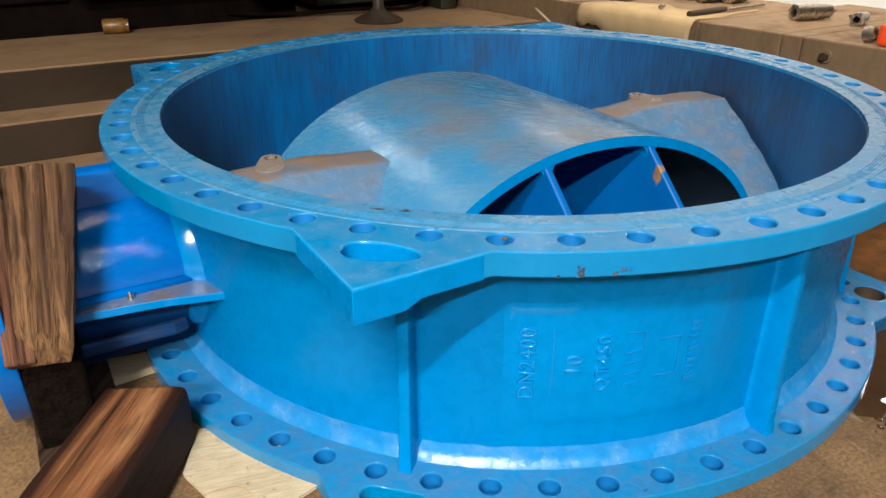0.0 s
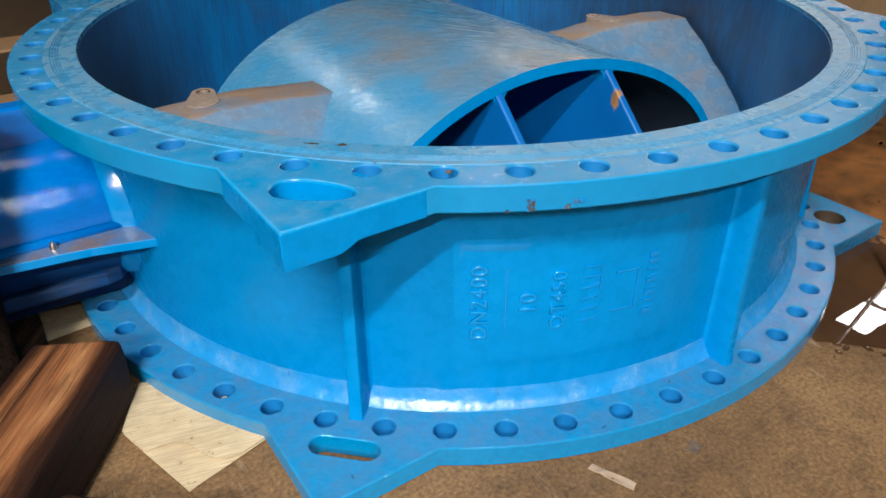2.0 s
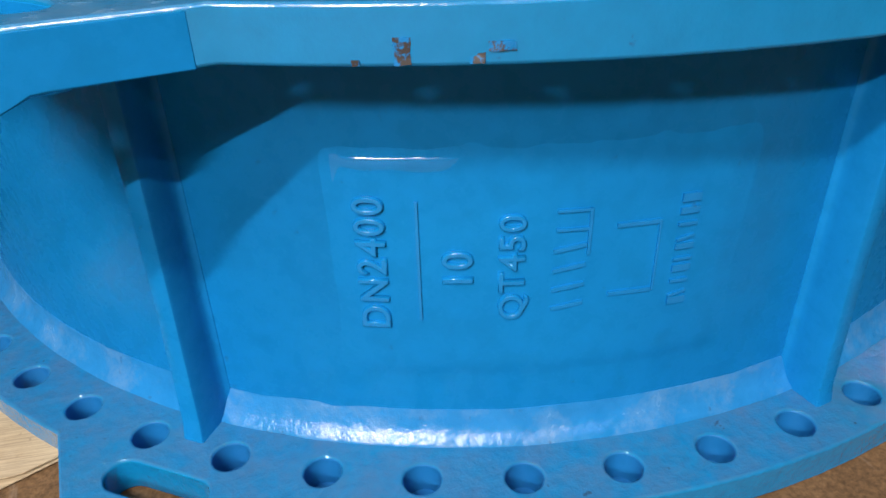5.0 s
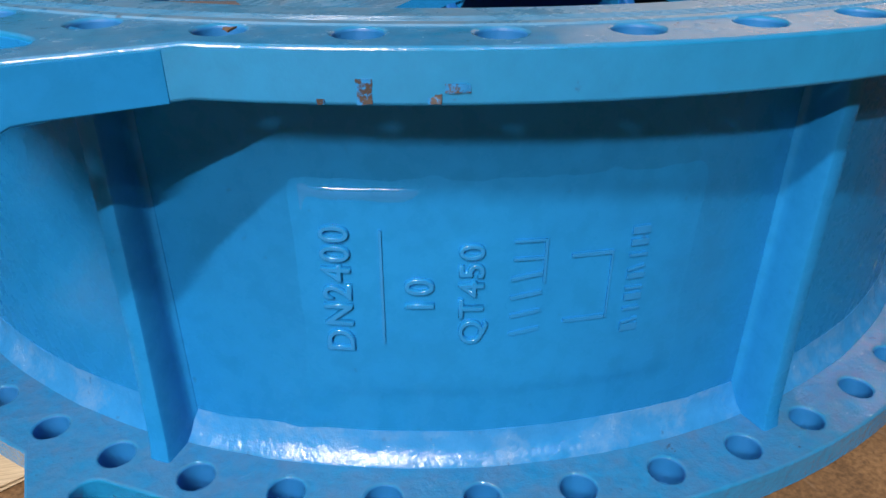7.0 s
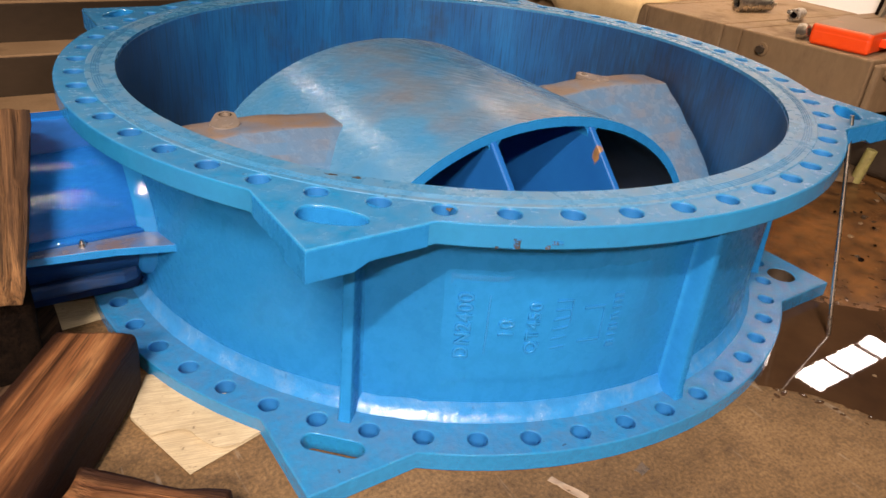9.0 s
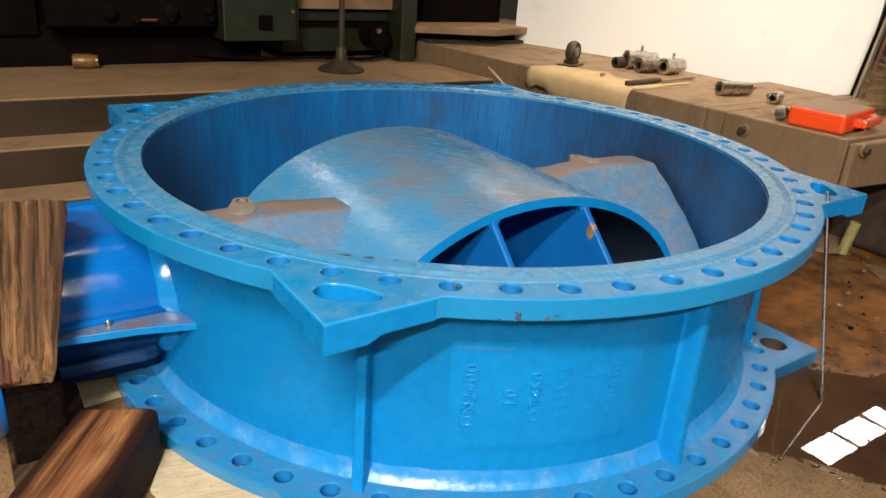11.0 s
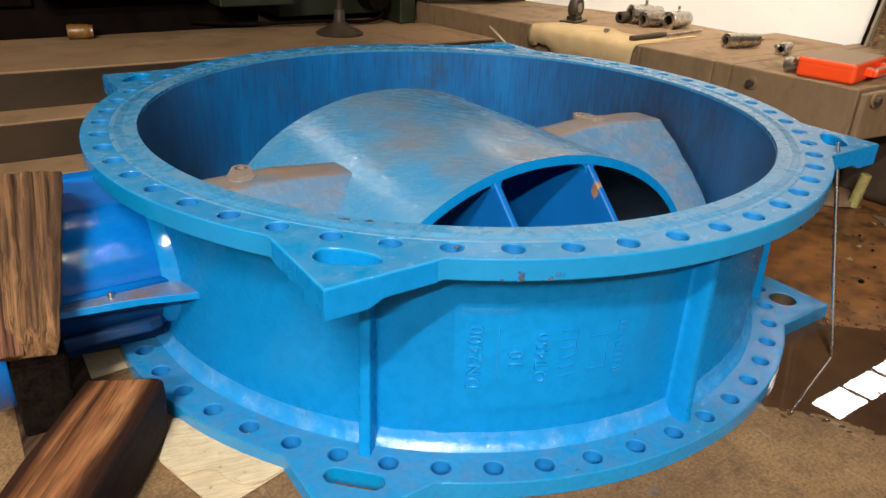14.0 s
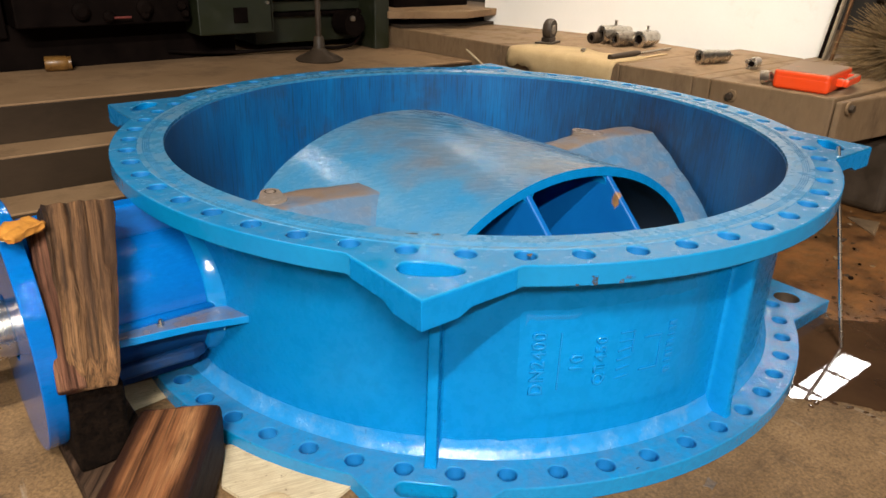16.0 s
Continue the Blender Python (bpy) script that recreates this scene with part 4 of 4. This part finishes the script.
chuck = sleeve((2.40, 0.13, 0.75), 14, 0.034, 0.13, tool_steel, "small bright steel drill chuck lying on the bed")
for k in range(4):
    q = part("jaw", rod(0.012, -0.012, 0.012, "x", 10), tool_steel, chuck, smooth=True)
    q.matrix_local = pose(-0.004, 0.03 * math.cos(k * math.pi / 2 + 0.5), 0.034 + 0.03 * math.sin(k * math.pi / 2 + 0.5))
rasp = thing("bar_tool", "long dark steel bar tool lying on the bed", "tool", (1.86, 0.80, 0.75), 6)
g = part("grip", lathe([(0, 0), (0.018, 0.004), (0.020, 0.30), (0.014, 0.36), (0, 0.362)], 16, "x", closed=False), iron_dark, rasp, smooth=True)
s = part("shank", rod(0.008, 0.35, 0.78, "x", 12), old_steel, rasp, smooth=True)
g.matrix_local, s.matrix_local = pose(0, 0, 0.02), pose(0, 0, 0.015)
stick = part("wood_strip", box(0, 0.5, -0.012, 0.012, 0, 0.008), card, bevel=0.002)
stick.matrix_world = pose(1.93, 0.74, 0.75, 0, 0, 3)
tagged(stick, "thin pale wooden strip lying on the bed", "strip")
bolt = thing("loose_bolt", "small rusty bolt lying on the sheet", "bolt", (1.95, 1.10, 0.756), 30)
part("shank", moved(rod(0.01, 0, 0.06, "x", 12), pose(0, 0, 0.014)), old_steel, bolt, smooth=True)
part("head", moved(prism(ring_points(0, 0, 0.016, 6), -0.014, 0), pose(0, 0, 0.014, 0, 90, 0)), old_steel, bolt)
# bunch of fittings by the case
for k, (x, y, r) in enumerate(((2.00, -0.165, 0.036), (2.05, -0.20, 0.026), (2.10, -0.10, 0.030))):
    bm = lathe([(0.5 * r, 0), (r, 0.004), (r, 0.9 * r), (0.8 * r, 1.5 * r), (0.5 * r, 1.5 * r)], 20)
    ring = part("pipe_fitting", moved(bm, pose(x, y, 0.75, 0, 0, 0) @ pose(0, 0, 0.8 * r, 70, 20 * k, 0)), (old_steel, straw, old_steel)[k], smooth=True)
    tagged(ring, "small dull brass and steel pipe fitting on the bed", "fitting", "fittings by the case")

# red case: two shells, latch and a carrying handle
case = thing("tool_case", "orange-red plastic tool case lying at the bed's edge", "tool case", (1.965, -0.395, 0.75), 10)
part("lower_shell", box(0, 0.44, -0.145, 0.145, 0, 0.086), red_plastic, case, bevel=0.022, segments=4)
part("lid", box(0.001, 0.439, -0.1445, 0.1445, 0.050, 0.104), red_plastic, case, bevel=0.020, segments=4)
part("handle", box(0.13, 0.39, -0.205, -0.17, 0.03, 0.075), red_plastic, case, bevel=0.014)
for x in (0.13, 0.355):
    part("handle_leg", box(x, x + 0.035, -0.18, -0.14, 0.03, 0.075), red_plastic, case, bevel=0.008)

# steel plates piled on the bed
for z, o, nm in ((0.775, [(1.60, 2.72), (2.60, 2.62), (2.75, 3.1), (1.62, 3.2)], "dark steel packing plate under the pile"), (0.855, [(1.48, 2.72), (2.10, 2.48), (2.86, 2.70), (2.80, 3.25), (1.48, 3.25)], "heavy rust-brown steel plate on the pile")):
    tagged(part("steel_plate", prism(o, 0.75 if z < 0.8 else 0.83, z if z < 0.8 else 0.885), iron_dark if z < 0.8 else iron_plate, bevel=0.005), nm, "plate", "plates on the bed")
for x, y in ((1.75, 2.95), (2.55, 2.90)):
    tagged(part("spacer_block", box(x, x + 0.12, y, y + 0.12, 0.775, 0.83), machine_dark, bevel=0.004), "dark spacer block between the plates", "block", "spacers of the plates")
tagged(part("steel_crate", box(1.70, 2.50, 2.95, 3.25, 0.885, 1.5), machine_dark, bevel=0.01), "dark steel crate standing on the plates", "crate")

# light stick leaning in the corner
rodlet = part("thin_stick", moved(rod(0.009, 0, 0.42, steps=10), look((1.69, 1.62, 0.50), (1.69, 2.06, 0.70)) @ pose(0, 0, 0, 180, 0, 0)), paper, smooth=True)
tagged(rodlet, "thin pale stick leaning in the corner of the platform", "stick")

# boards at the end of the white wall
pale_board = wooden("pale_board", (0.20, 0.15, 0.10), (0.38, 0.31, 0.22), (0.52, 0.44, 0.33))


def board(p0, p1, w, t, mat, label):
    d = Vector(p1) - Vector(p0)
    b = part("leaning_board", box(-t / 2, t / 2, 0, d.length, -w / 2, w / 2), mat, bevel=0.003)
    b.matrix_world = Matrix.Translation(p0) @ d.to_track_quat("Y", "Z").to_matrix().to_4x4()
    tagged(b, label, "board", "boards at the wall")


board((3.31, 0.130, 0.752), (3.33, -0.045, 2.3), 0.02, 0.02, timber_dark, "thin dark strip leaning at the wall's end")
board((3.28, 0.088, 0.752), (3.30, -0.085, 2.3), 0.02, 0.042, pale_board, "narrow pale board leaning at the wall's end")
board((3.27, 0.035, 0.752), (3.30, -0.13, 2.3), 0.02, 0.035, timber_grey, "narrow weathered board leaning at the wall's end")

# straw broom
broom = thing("straw_broom", "worn straw broom lying behind the bed's end", "broom", (3.06, -0.55, 0.84))
part("handle", moved(rod(0.014, 0, 1.1, steps=12), pose(0, 0, 0.05, 0, 60, -70)), timber_grey, broom, smooth=True)
rng = random.Random(5)
bm = bmesh.new()
for k in range(1500):
    a, e, n = radians(rng.uniform(95, 215)), radians(rng.uniform(-18, 50)), rng.uniform(0.22, 0.48)
    d = Vector((math.cos(a) * math.cos(e), math.sin(a) * math.cos(e), math.sin(e)))
    q, w = Vector((rng.uniform(-0.04, 0.04), rng.uniform(-0.04, 0.04), rng.uniform(0, 0.06))), Vector((0, 0, 0.0016))
    side = d.cross(Vector((0, 0, 1))).normalized() * 0.0016
    for s in range(3):
        p0, p1 = q + d * n * s / 3 - Vector((0, 0, 0.05)) * (s / 3) ** 2, q + d * n * (s + 1) / 3 - Vector((0, 0, 0.05)) * ((s + 1) / 3) ** 2
        for u in (w, side):
            bm.faces.new([bm.verts.new(v) for v in (p0 - u, p1 - u, p1 + u, p0 + u)])
part("bristles", bm, straw, broom)["kind"] = "stuff"

# dark rack in the far corner
rack = thing("storage_rack", "dark cluttered steel storage rack in the corner", "rack", (4.6, -1.0, 0))
for x in (0, 1.6):
    for y in (0, 1.3):
        part("post", box(x, x + 0.06, y, y + 0.06, 0, 2.6), iron_dark, rack)
for z in (0.5, 1.05, 1.5, 1.95):
    part("shelf", box(0, 1.66, 0, 1.36, z, z + 0.03), iron_dark, rack)
for k in range(12):
    x, y, z = rng.uniform(0.05, 1.2), rng.uniform(0.05, 1.0), rng.choice((0.53, 1.08, 1.53))
    b = part("metal_box", box(x, x + rng.uniform(0.12, 0.3), y, y + rng.uniform(0.12, 0.3), z, z + rng.uniform(0.1, 0.3)), rng.choice((machine_dark, iron_dark, green_paint)), bevel=0.004)
    b.location = rack.location
    tagged(b, "dark metal box on the storage rack", "box", "boxes on the rack")

# ---------------------------------------------------------------- machine on the platform
mach = thing("machine", "dark machine tool with a green electric cabinet on the platform", "machine")
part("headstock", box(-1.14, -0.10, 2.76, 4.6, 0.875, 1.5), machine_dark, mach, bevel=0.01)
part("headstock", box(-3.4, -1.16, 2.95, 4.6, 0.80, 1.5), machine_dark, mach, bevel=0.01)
# near-black block across the dark gap under the headstock
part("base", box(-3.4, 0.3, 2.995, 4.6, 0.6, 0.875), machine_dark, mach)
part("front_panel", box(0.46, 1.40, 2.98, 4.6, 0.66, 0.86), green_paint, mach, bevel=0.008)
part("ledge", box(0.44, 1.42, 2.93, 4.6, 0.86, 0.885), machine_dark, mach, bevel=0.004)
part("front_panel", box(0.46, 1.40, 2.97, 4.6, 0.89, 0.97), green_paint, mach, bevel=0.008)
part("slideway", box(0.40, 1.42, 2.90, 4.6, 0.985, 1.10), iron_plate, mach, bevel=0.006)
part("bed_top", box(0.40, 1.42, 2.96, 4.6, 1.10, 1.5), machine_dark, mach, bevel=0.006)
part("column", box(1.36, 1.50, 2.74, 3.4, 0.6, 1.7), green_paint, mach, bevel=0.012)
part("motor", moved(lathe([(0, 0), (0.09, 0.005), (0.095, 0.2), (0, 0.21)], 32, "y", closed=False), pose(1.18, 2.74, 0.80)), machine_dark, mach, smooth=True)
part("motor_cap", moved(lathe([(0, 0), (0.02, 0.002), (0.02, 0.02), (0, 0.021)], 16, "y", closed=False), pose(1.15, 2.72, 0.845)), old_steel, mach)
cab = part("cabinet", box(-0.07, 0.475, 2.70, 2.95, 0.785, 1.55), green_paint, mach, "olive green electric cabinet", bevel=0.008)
part("switch", box(0.175, 0.275, 2.685, 2.70, 0.86, 0.96), machine_dark, cab, bevel=0.004)
part("door_seam", box(0.455, 0.462, 2.697, 2.70, 0.80, 1.54), machine_dark, cab)
part("lock", moved(rod(0.012, -0.012, 0, "y", 12), pose(0.43, 2.70, 0.985)), steel, cab)
for x, z, r in ((-0.78, 0.965, 0.05), (-0.62, 0.93, 0.035), (-0.40, 0.975, 0.05), (-0.40, 0.935, 0.03), (-0.16, 0.98, 0.03), (-0.14, 0.93, 0.025)):
    k = part("knob", moved(lathe([(0, -0.05), (0.6 * r, -0.05), (r, -0.035), (r, -0.012), (0.5 * r, 0), (0, 0)], 24, "y", closed=False), pose(x, 2.76, z)), machine_dark, mach, smooth=True)
part("lever", moved(rod(0.008, 0, 0.10, "x", 10), pose(-0.60, 2.70, 0.925, 0, 0, 0)), dull_red, mach, "red lever tip")

stand = thing("pole_stand", "dark iron pole stand with a round cone foot on the platform", "stand", (0.71, 2.49, 0.6))
part("foot", lathe([(0, 0), (0.165, 0), (0.17, 0.012), (0.14, 0.03), (0.07, 0.06), (0.045, 0.085), (0, 0.085)], 40, closed=False), iron_dark, stand, smooth=True)
part("collar", lathe([(0, 0.08), (0.042, 0.08), (0.036, 0.16), (0.028, 0.17), (0, 0.17)], 24, closed=False), iron_dark, stand, smooth=True)
part("pole", rod(0.02, 0.16, 1.5, steps=16), iron_dark, stand, smooth=True)

hose = bpy.data.curves.new("hose", "CURVE")
hose.dimensions, hose.bevel_depth, hose.bevel_resolution = "3D", 0.014, 3
sp = hose.splines.new("NURBS")
pts = [(-0.2, 2.98, 0.66), (0.2, 2.92, 0.62), (0.6, 2.88, 0.64), (0.9, 2.82, 0.63), (1.15, 2.78, 0.62), (1.27, 2.80, 0.68), (1.30, 2.86, 0.80), (1.30, 2.9, 0.9)]
sp.points.add(len(pts) - 1)
for q, c in zip(sp.points, pts):
    q.co = (*c, 1)
sp.use_endpoint_u, sp.order_u = True, 4
hose_ob = new("tmp", hose)
hose_me = bpy.data.meshes.new_from_object(hose_ob.evaluated_get(bpy.context.evaluated_depsgraph_get()))
bpy.data.objects.remove(hose_ob)
hm = bmesh.new()
hm.from_mesh(hose_me)
tagged(part("hose", hm, machine_dark, smooth=True), "dark rubber hose lying along the machine's foot", "hose")

jar = thing("plastic_jar", "amber plastic jar lying on its side in the dark", "jar", (-1.00, 2.90, 0.6), -12)
j1 = part("body", lathe([(0, 0), (0.05, 0.002), (0.055, 0.012), (0.055, 0.15), (0.045, 0.17), (0, 0.17)], 32, "x", closed=False), amber, jar, smooth=True)
j2 = part("lid", lathe([(0, 0.165), (0.046, 0.165), (0.048, 0.17), (0.048, 0.19), (0, 0.193)], 32, "x", closed=False), amber, jar, "dirty yellow-brown lid", smooth=True)
j1.matrix_local = j2.matrix_local = pose(0, 0, 0.047) @ Matrix.Diagonal((0.8, 0.84, 0.84, 1))

# ---------------------------------------------------------------- timbers round the neck


def beam(name, a, b, w, h, z0, label, mat, seed=0.0, ragged=0.008, round_edge=0.012, roll=0.0):
    """A squared timber lying from a to b, its grain along its length."""
    d = Vector((b[0] - a[0], b[1] - a[1], 0))
    bm = box(-w / 2, w / 2, 0, d.length, 0, h)
    bmesh.ops.subdivide_edges(bm, edges=bm.edges[:], cuts=5, use_grid_fill=True)
    warped(bm, ragged, 7, seed)
    tilt = pose(0, 0, 0, 0, roll, 0)
    low = min((tilt @ v.co).z for v in bm.verts)
    ob = part(name, bm, mat, smooth=True, bevel=round_edge, segments=3)
    ob.matrix_world = Matrix.Translation((a[0], a[1], z0 - low)) @ pose(0, 0, 0, 0, 0, math.degrees(math.atan2(d.y, d.x)) - 90) @ tilt
    return tagged(ob, label, "timber", "timbers round the valve neck")


beam("timber_beam", (-1.435, -0.412), (-2.05, -1.31), 0.222, 0.192, 0.0, "orange-brown weathered timber beam lying on the floor", timber_red, 1, 0.010, 0.018, 1.5)
beam("timber_offcut", (-1.35, -1.14), (-1.63, -0.905), 0.22, 0.105, 0.0, "reddish-brown rounded timber offcut lying on the floor", timber_red, 2, 0.022, 0.04)
# added support, coloured near black for the shade under the leaning timber
beam("timber_block", (-1.645, -0.36), (-1.645, -0.205), 0.15, 0.258, 0.05, "near-black timber packing block standing on a board", timber_dark, 6)
bm = moved(prism([(-1.73, 0.12), (-1.73, -0.60), (-1.56, -0.37), (-1.505, -0.29), (-1.505, 0.12)], 0, 0.05), pose(0, 0, 0, 0, 0, 35))
bmesh.ops.triangulate(bm, faces=bm.faces[:])
bmesh.ops.subdivide_edges(bm, edges=bm.edges[:], cuts=2, use_grid_fill=True)
cross_board = part("timber_board", warped(bm, 0.004, 9, 3), timber_brown, smooth=True, bevel=0.004)
cross_board.matrix_world = pose(0, 0, 0.003, 0, 0, -35)
tagged(cross_board, "dark brown sawn timber board lying on the floor under the neck", "timber", "timbers round the valve neck")
bm = box(-0.082, 0.082, 0, 0.50, -0.05, 0.05)
bmesh.ops.subdivide_edges(bm, edges=bm.edges[:], cuts=11, use_grid_fill=True)
for v in bm.verts:
    u = v.co.y / 0.5
    v.co.x *= 0.70 + 0.38 * u
    tip = max(0.0, 1 - u / 0.16)
    v.co.z *= 1 - 0.55 * tip * tip
    v.co.x *= 1 - 0.16 * tip * tip
    v.co.z += 0.012 * math.sin(3.0 * u) + 0.006 * math.sin(150 * v.co.x + 2.5 * u)
warped(warped(bm, 0.014, 6, 4), 0.005, 22, 2)
wedge = part("timber_wedge", bm, timber_grey, smooth=True, bevel=0.010)
wedge.matrix_world = Matrix.Translation((-1.645, -0.385, 0.325)) @ pose(0, 0, 0, 58, 0, 0) @ pose(0, 0, 0, 0, 0, -9)
tagged(wedge, "split grey-brown timber leaning against the valve neck", "timber")
bm = box(-0.036, 0.036, 0, 0.46, -0.055, 0.055)
bmesh.ops.subdivide_edges(bm, edges=bm.edges[:], cuts=6, use_grid_fill=True)
slat = part("timber_plank", warped(bm, 0.012, 7, 9), timber_plum, smooth=True, bevel=0.006)
slat.matrix_world = Matrix.Translation((-1.700, -0.372, 0.325)) @ pose(0, 0, 0, 58, 0, 0) @ pose(0, 0, 0, 0, 0, -5)
tagged(slat, "split red-brown timber plank leaning beside another", "timber")
bm = cut(box(-0.048, 0.048, -0.032, 0.032, 0, 0.016), 10)
rag = part("rag", warped(warped(bm, 0.02, 14, 2), 0.012, 42, 5), yellow_cloth, smooth="all")
rag.matrix_world = pose(-1.715, -0.22, 0.735, 10, -12, 20)
tagged(rag, "crumpled orange-yellow rag on the end flange", "rag")

# ---------------------------------------------------------------- floor things
def flat_sheet(outline, z, mat, label, name="cardboard_sheet", curl=0.004, seed=0.0):
    bm = prism(outline, 0, 0.002)
    bmesh.ops.triangulate(bm, faces=bm.faces[:])
    bmesh.ops.subdivide_edges(bm, edges=bm.edges[:], cuts=5, use_grid_fill=True)
    for v in bm.verts:
        v.co.z += curl * (1 + noise.noise(v.co * 9 + Vector((seed, 0, 0))))
    ob = part(name, bm, mat, smooth=True)
    ob.location.z = z
    return tagged(ob, label, "cardboard")


flat_sheet([(-1.412, -0.592), (-1.33, -0.865), (-1.12, -0.81), (-1.17, -0.50), (-1.33, -0.43)], 0.0, paper, "creased pale tan cardboard sheet under the flange", seed=3)
torn = [(-1.412, -0.590), (-1.383, -0.690)]
for k in range(1, 12):
    u = k / 12
    w = 0.032 * math.sin(math.tau * (u ** 1.2)) * (1 if u < 0.5 else 0.7)
    torn.append((-1.383 + 0.20 * u + 0.57 * w, -0.690 - 0.136 * u + 0.82 * w))
torn += [(-1.183, -0.826), (-1.12, -0.81), (-1.17, -0.50), (-1.33, -0.43)]
flat_sheet(torn, 0.010, paper, "pale tan cardboard with a wavy torn edge lying on another", seed=8, curl=0.003)
flat_sheet([(-1.54, 0.10), (-1.52, -0.075), (-1.37, -0.07), (-1.35, 0.06)], 0.0, paper, "pale dusty cardboard piece on the floor", "cardboard_piece", seed=1)

# puddle with an uneven rim
rim = []
base = [(0.36, -1.36), (0.50, -1.50), (0.60, -1.69), (0.85, -1.95), (1.3, -2.1), (1.75, -1.85), (1.70, -1.50), (1.42, -1.34), (1.22, -1.30), (1.10, -1.20), (0.98, -1.05), (0.80, -1.00), (0.55, -1.15), (0.42, -1.27)]
for i, p in enumerate(base):
    q = base[(i + 1) % len(base)]
    for k in range(8):
        c = Vector(p).lerp(Vector(q), k / 8)
        n = noise.noise_vector(Vector((c.x * 9, c.y * 9, 0.3)))
        rim.append((c.x + 0.022 * n.x, c.y + 0.022 * n.y))
bm = bmesh.new()
bm.faces.new([bm.verts.new((x, y, 0)) for x, y in rim])
bmesh.ops.triangulate(bm, faces=bm.faces[:])
puddle = part("puddle", bm, water)
puddle.location.z = 0.003
tagged(puddle, "shallow brown rusty water puddle on the floor", "puddle", kind="structure")
probe = part("steel_rod", moved(rod(0.0075, 0, 0.80, steps=14), look((0.862, -1.30, 0.004), (0.878, -1.095, 0.77)) @ pose(0, 0, 0, 180, 0, 0)), steel, smooth=True)
tagged(probe, "thin steel rod leaning through the flange's corner slot", "rod")
stk = part("olive_stick", moved(rod(0.03, 0, 0.20, steps=18), pose(2.47, -0.485, 0.0, 6, 5, 0)), stick_wood, smooth=True, bevel=0.004)
tagged(stk, "short thick olive-yellow stick standing on the dirty floor", "stick")
# round plate and a sheared scrap of plate by the bed's foot
tagged(part("round_plate", moved(lathe([(0, 0), (0.19, 0), (0.2, 0.006), (0.2, 0.03), (0.19, 0.036), (0, 0.036)], 40, closed=False), pose(2.50, -0.30, 0, 0, 0, 0)), bed_iron, smooth=True), "dusty round iron plate lying under the bed's end", "plate")
tagged(part("plate_scrap", moved(prism([(0, 0), (0.26, 0.03), (0.22, 0.20)], 0, 0.008), pose(2.25, -0.86, 0.0, 0, 0, 10)), bed_iron, bevel=0.002), "rusty triangular scrap of plate on the floor", "plate")
# scraps and grit on the floor
rng = random.Random(11)
for k in range(47):
    if k < 44:
        x, y = rng.uniform(1.55, 2.6), rng.uniform(-1.15, -0.5)
    else:
        x, y = rng.uniform(0.3, 1.0), rng.uniform(-1.75, -1.5)
    s = rng.uniform(0.006, 0.02) * (0.9 if k < 44 else 0.7)
    bm = bmesh.new()
    bmesh.ops.create_icosphere(bm, subdivisions=1, radius=s)
    bmesh.ops.scale(bm, vec=(1, rng.uniform(0.4, 1), rng.uniform(0.25, 0.6)), verts=bm.verts)
    g = part("scrap", warped(bm, 0.3 * s, 60, k), rng.choice((machine_dark, iron_dark, timber_grey, bed_iron)))
    g.matrix_world = pose(x, y, 0.25 * s, 0, 0, rng.uniform(0, 360))
    tagged(g, "small dark scrap lying on the dirty floor", "scrap", "scraps on the floor")
for x, y, rz in ((-0.55, -1.66, 35),):
    ch = part("wood_chip", box(-0.05, 0.05, -0.008, 0.008, 0, 0.004), card)
    ch.matrix_world = pose(x, y, 0, 0, 0, rz)
    tagged(ch, "pale splinter of wood on the floor", "chip")

# drops and thin films of water round the puddle's rim
bm = bmesh.new()
for k in range(210):
    x, y = rim[rng.randrange(len(rim))] if k < 130 else (rng.uniform(0.95, 1.75), rng.uniform(-1.35, -0.95))
    x, y, rad = x + rng.gauss(0, 0.03), y + rng.gauss(0, 0.03), rng.uniform(0.003, 0.010)
    m = Matrix.Translation((x, y, 0.0005)) @ Matrix.Rotation(rng.uniform(0, 3), 4, "Z") @ Matrix.Diagonal((rad * rng.uniform(1, 2.2), rad, rad * 0.22, 1))
    bmesh.ops.create_icosphere(bm, subdivisions=2, radius=1.0, matrix=m)
drops = part("water_drops", bm, water, smooth="all")
tagged(drops, "small drops of rusty water round the puddle", "water drops", kind="stuff")

# a pale scrape and dark spots on the concrete beside the flange
for k, (x, y, w, d, rz, mat) in enumerate(((-0.493, -1.378, 0.055, 0.011, -68, chalk_scuff), (-0.264, -1.425, 0.020, 0.015, 15, dull_stain))):
    bm = warped(cut(box(-w, w, -d, d, -0.002, 0.0025), 3), 0.008, 40, k)
    part("scrape" if mat is chalk_scuff else "spot", moved(bm, pose(x, y, 0.0005, 0, 0, rz)), mat, floor, "pale scrape in the concrete" if mat is chalk_scuff else "dark oil spot")
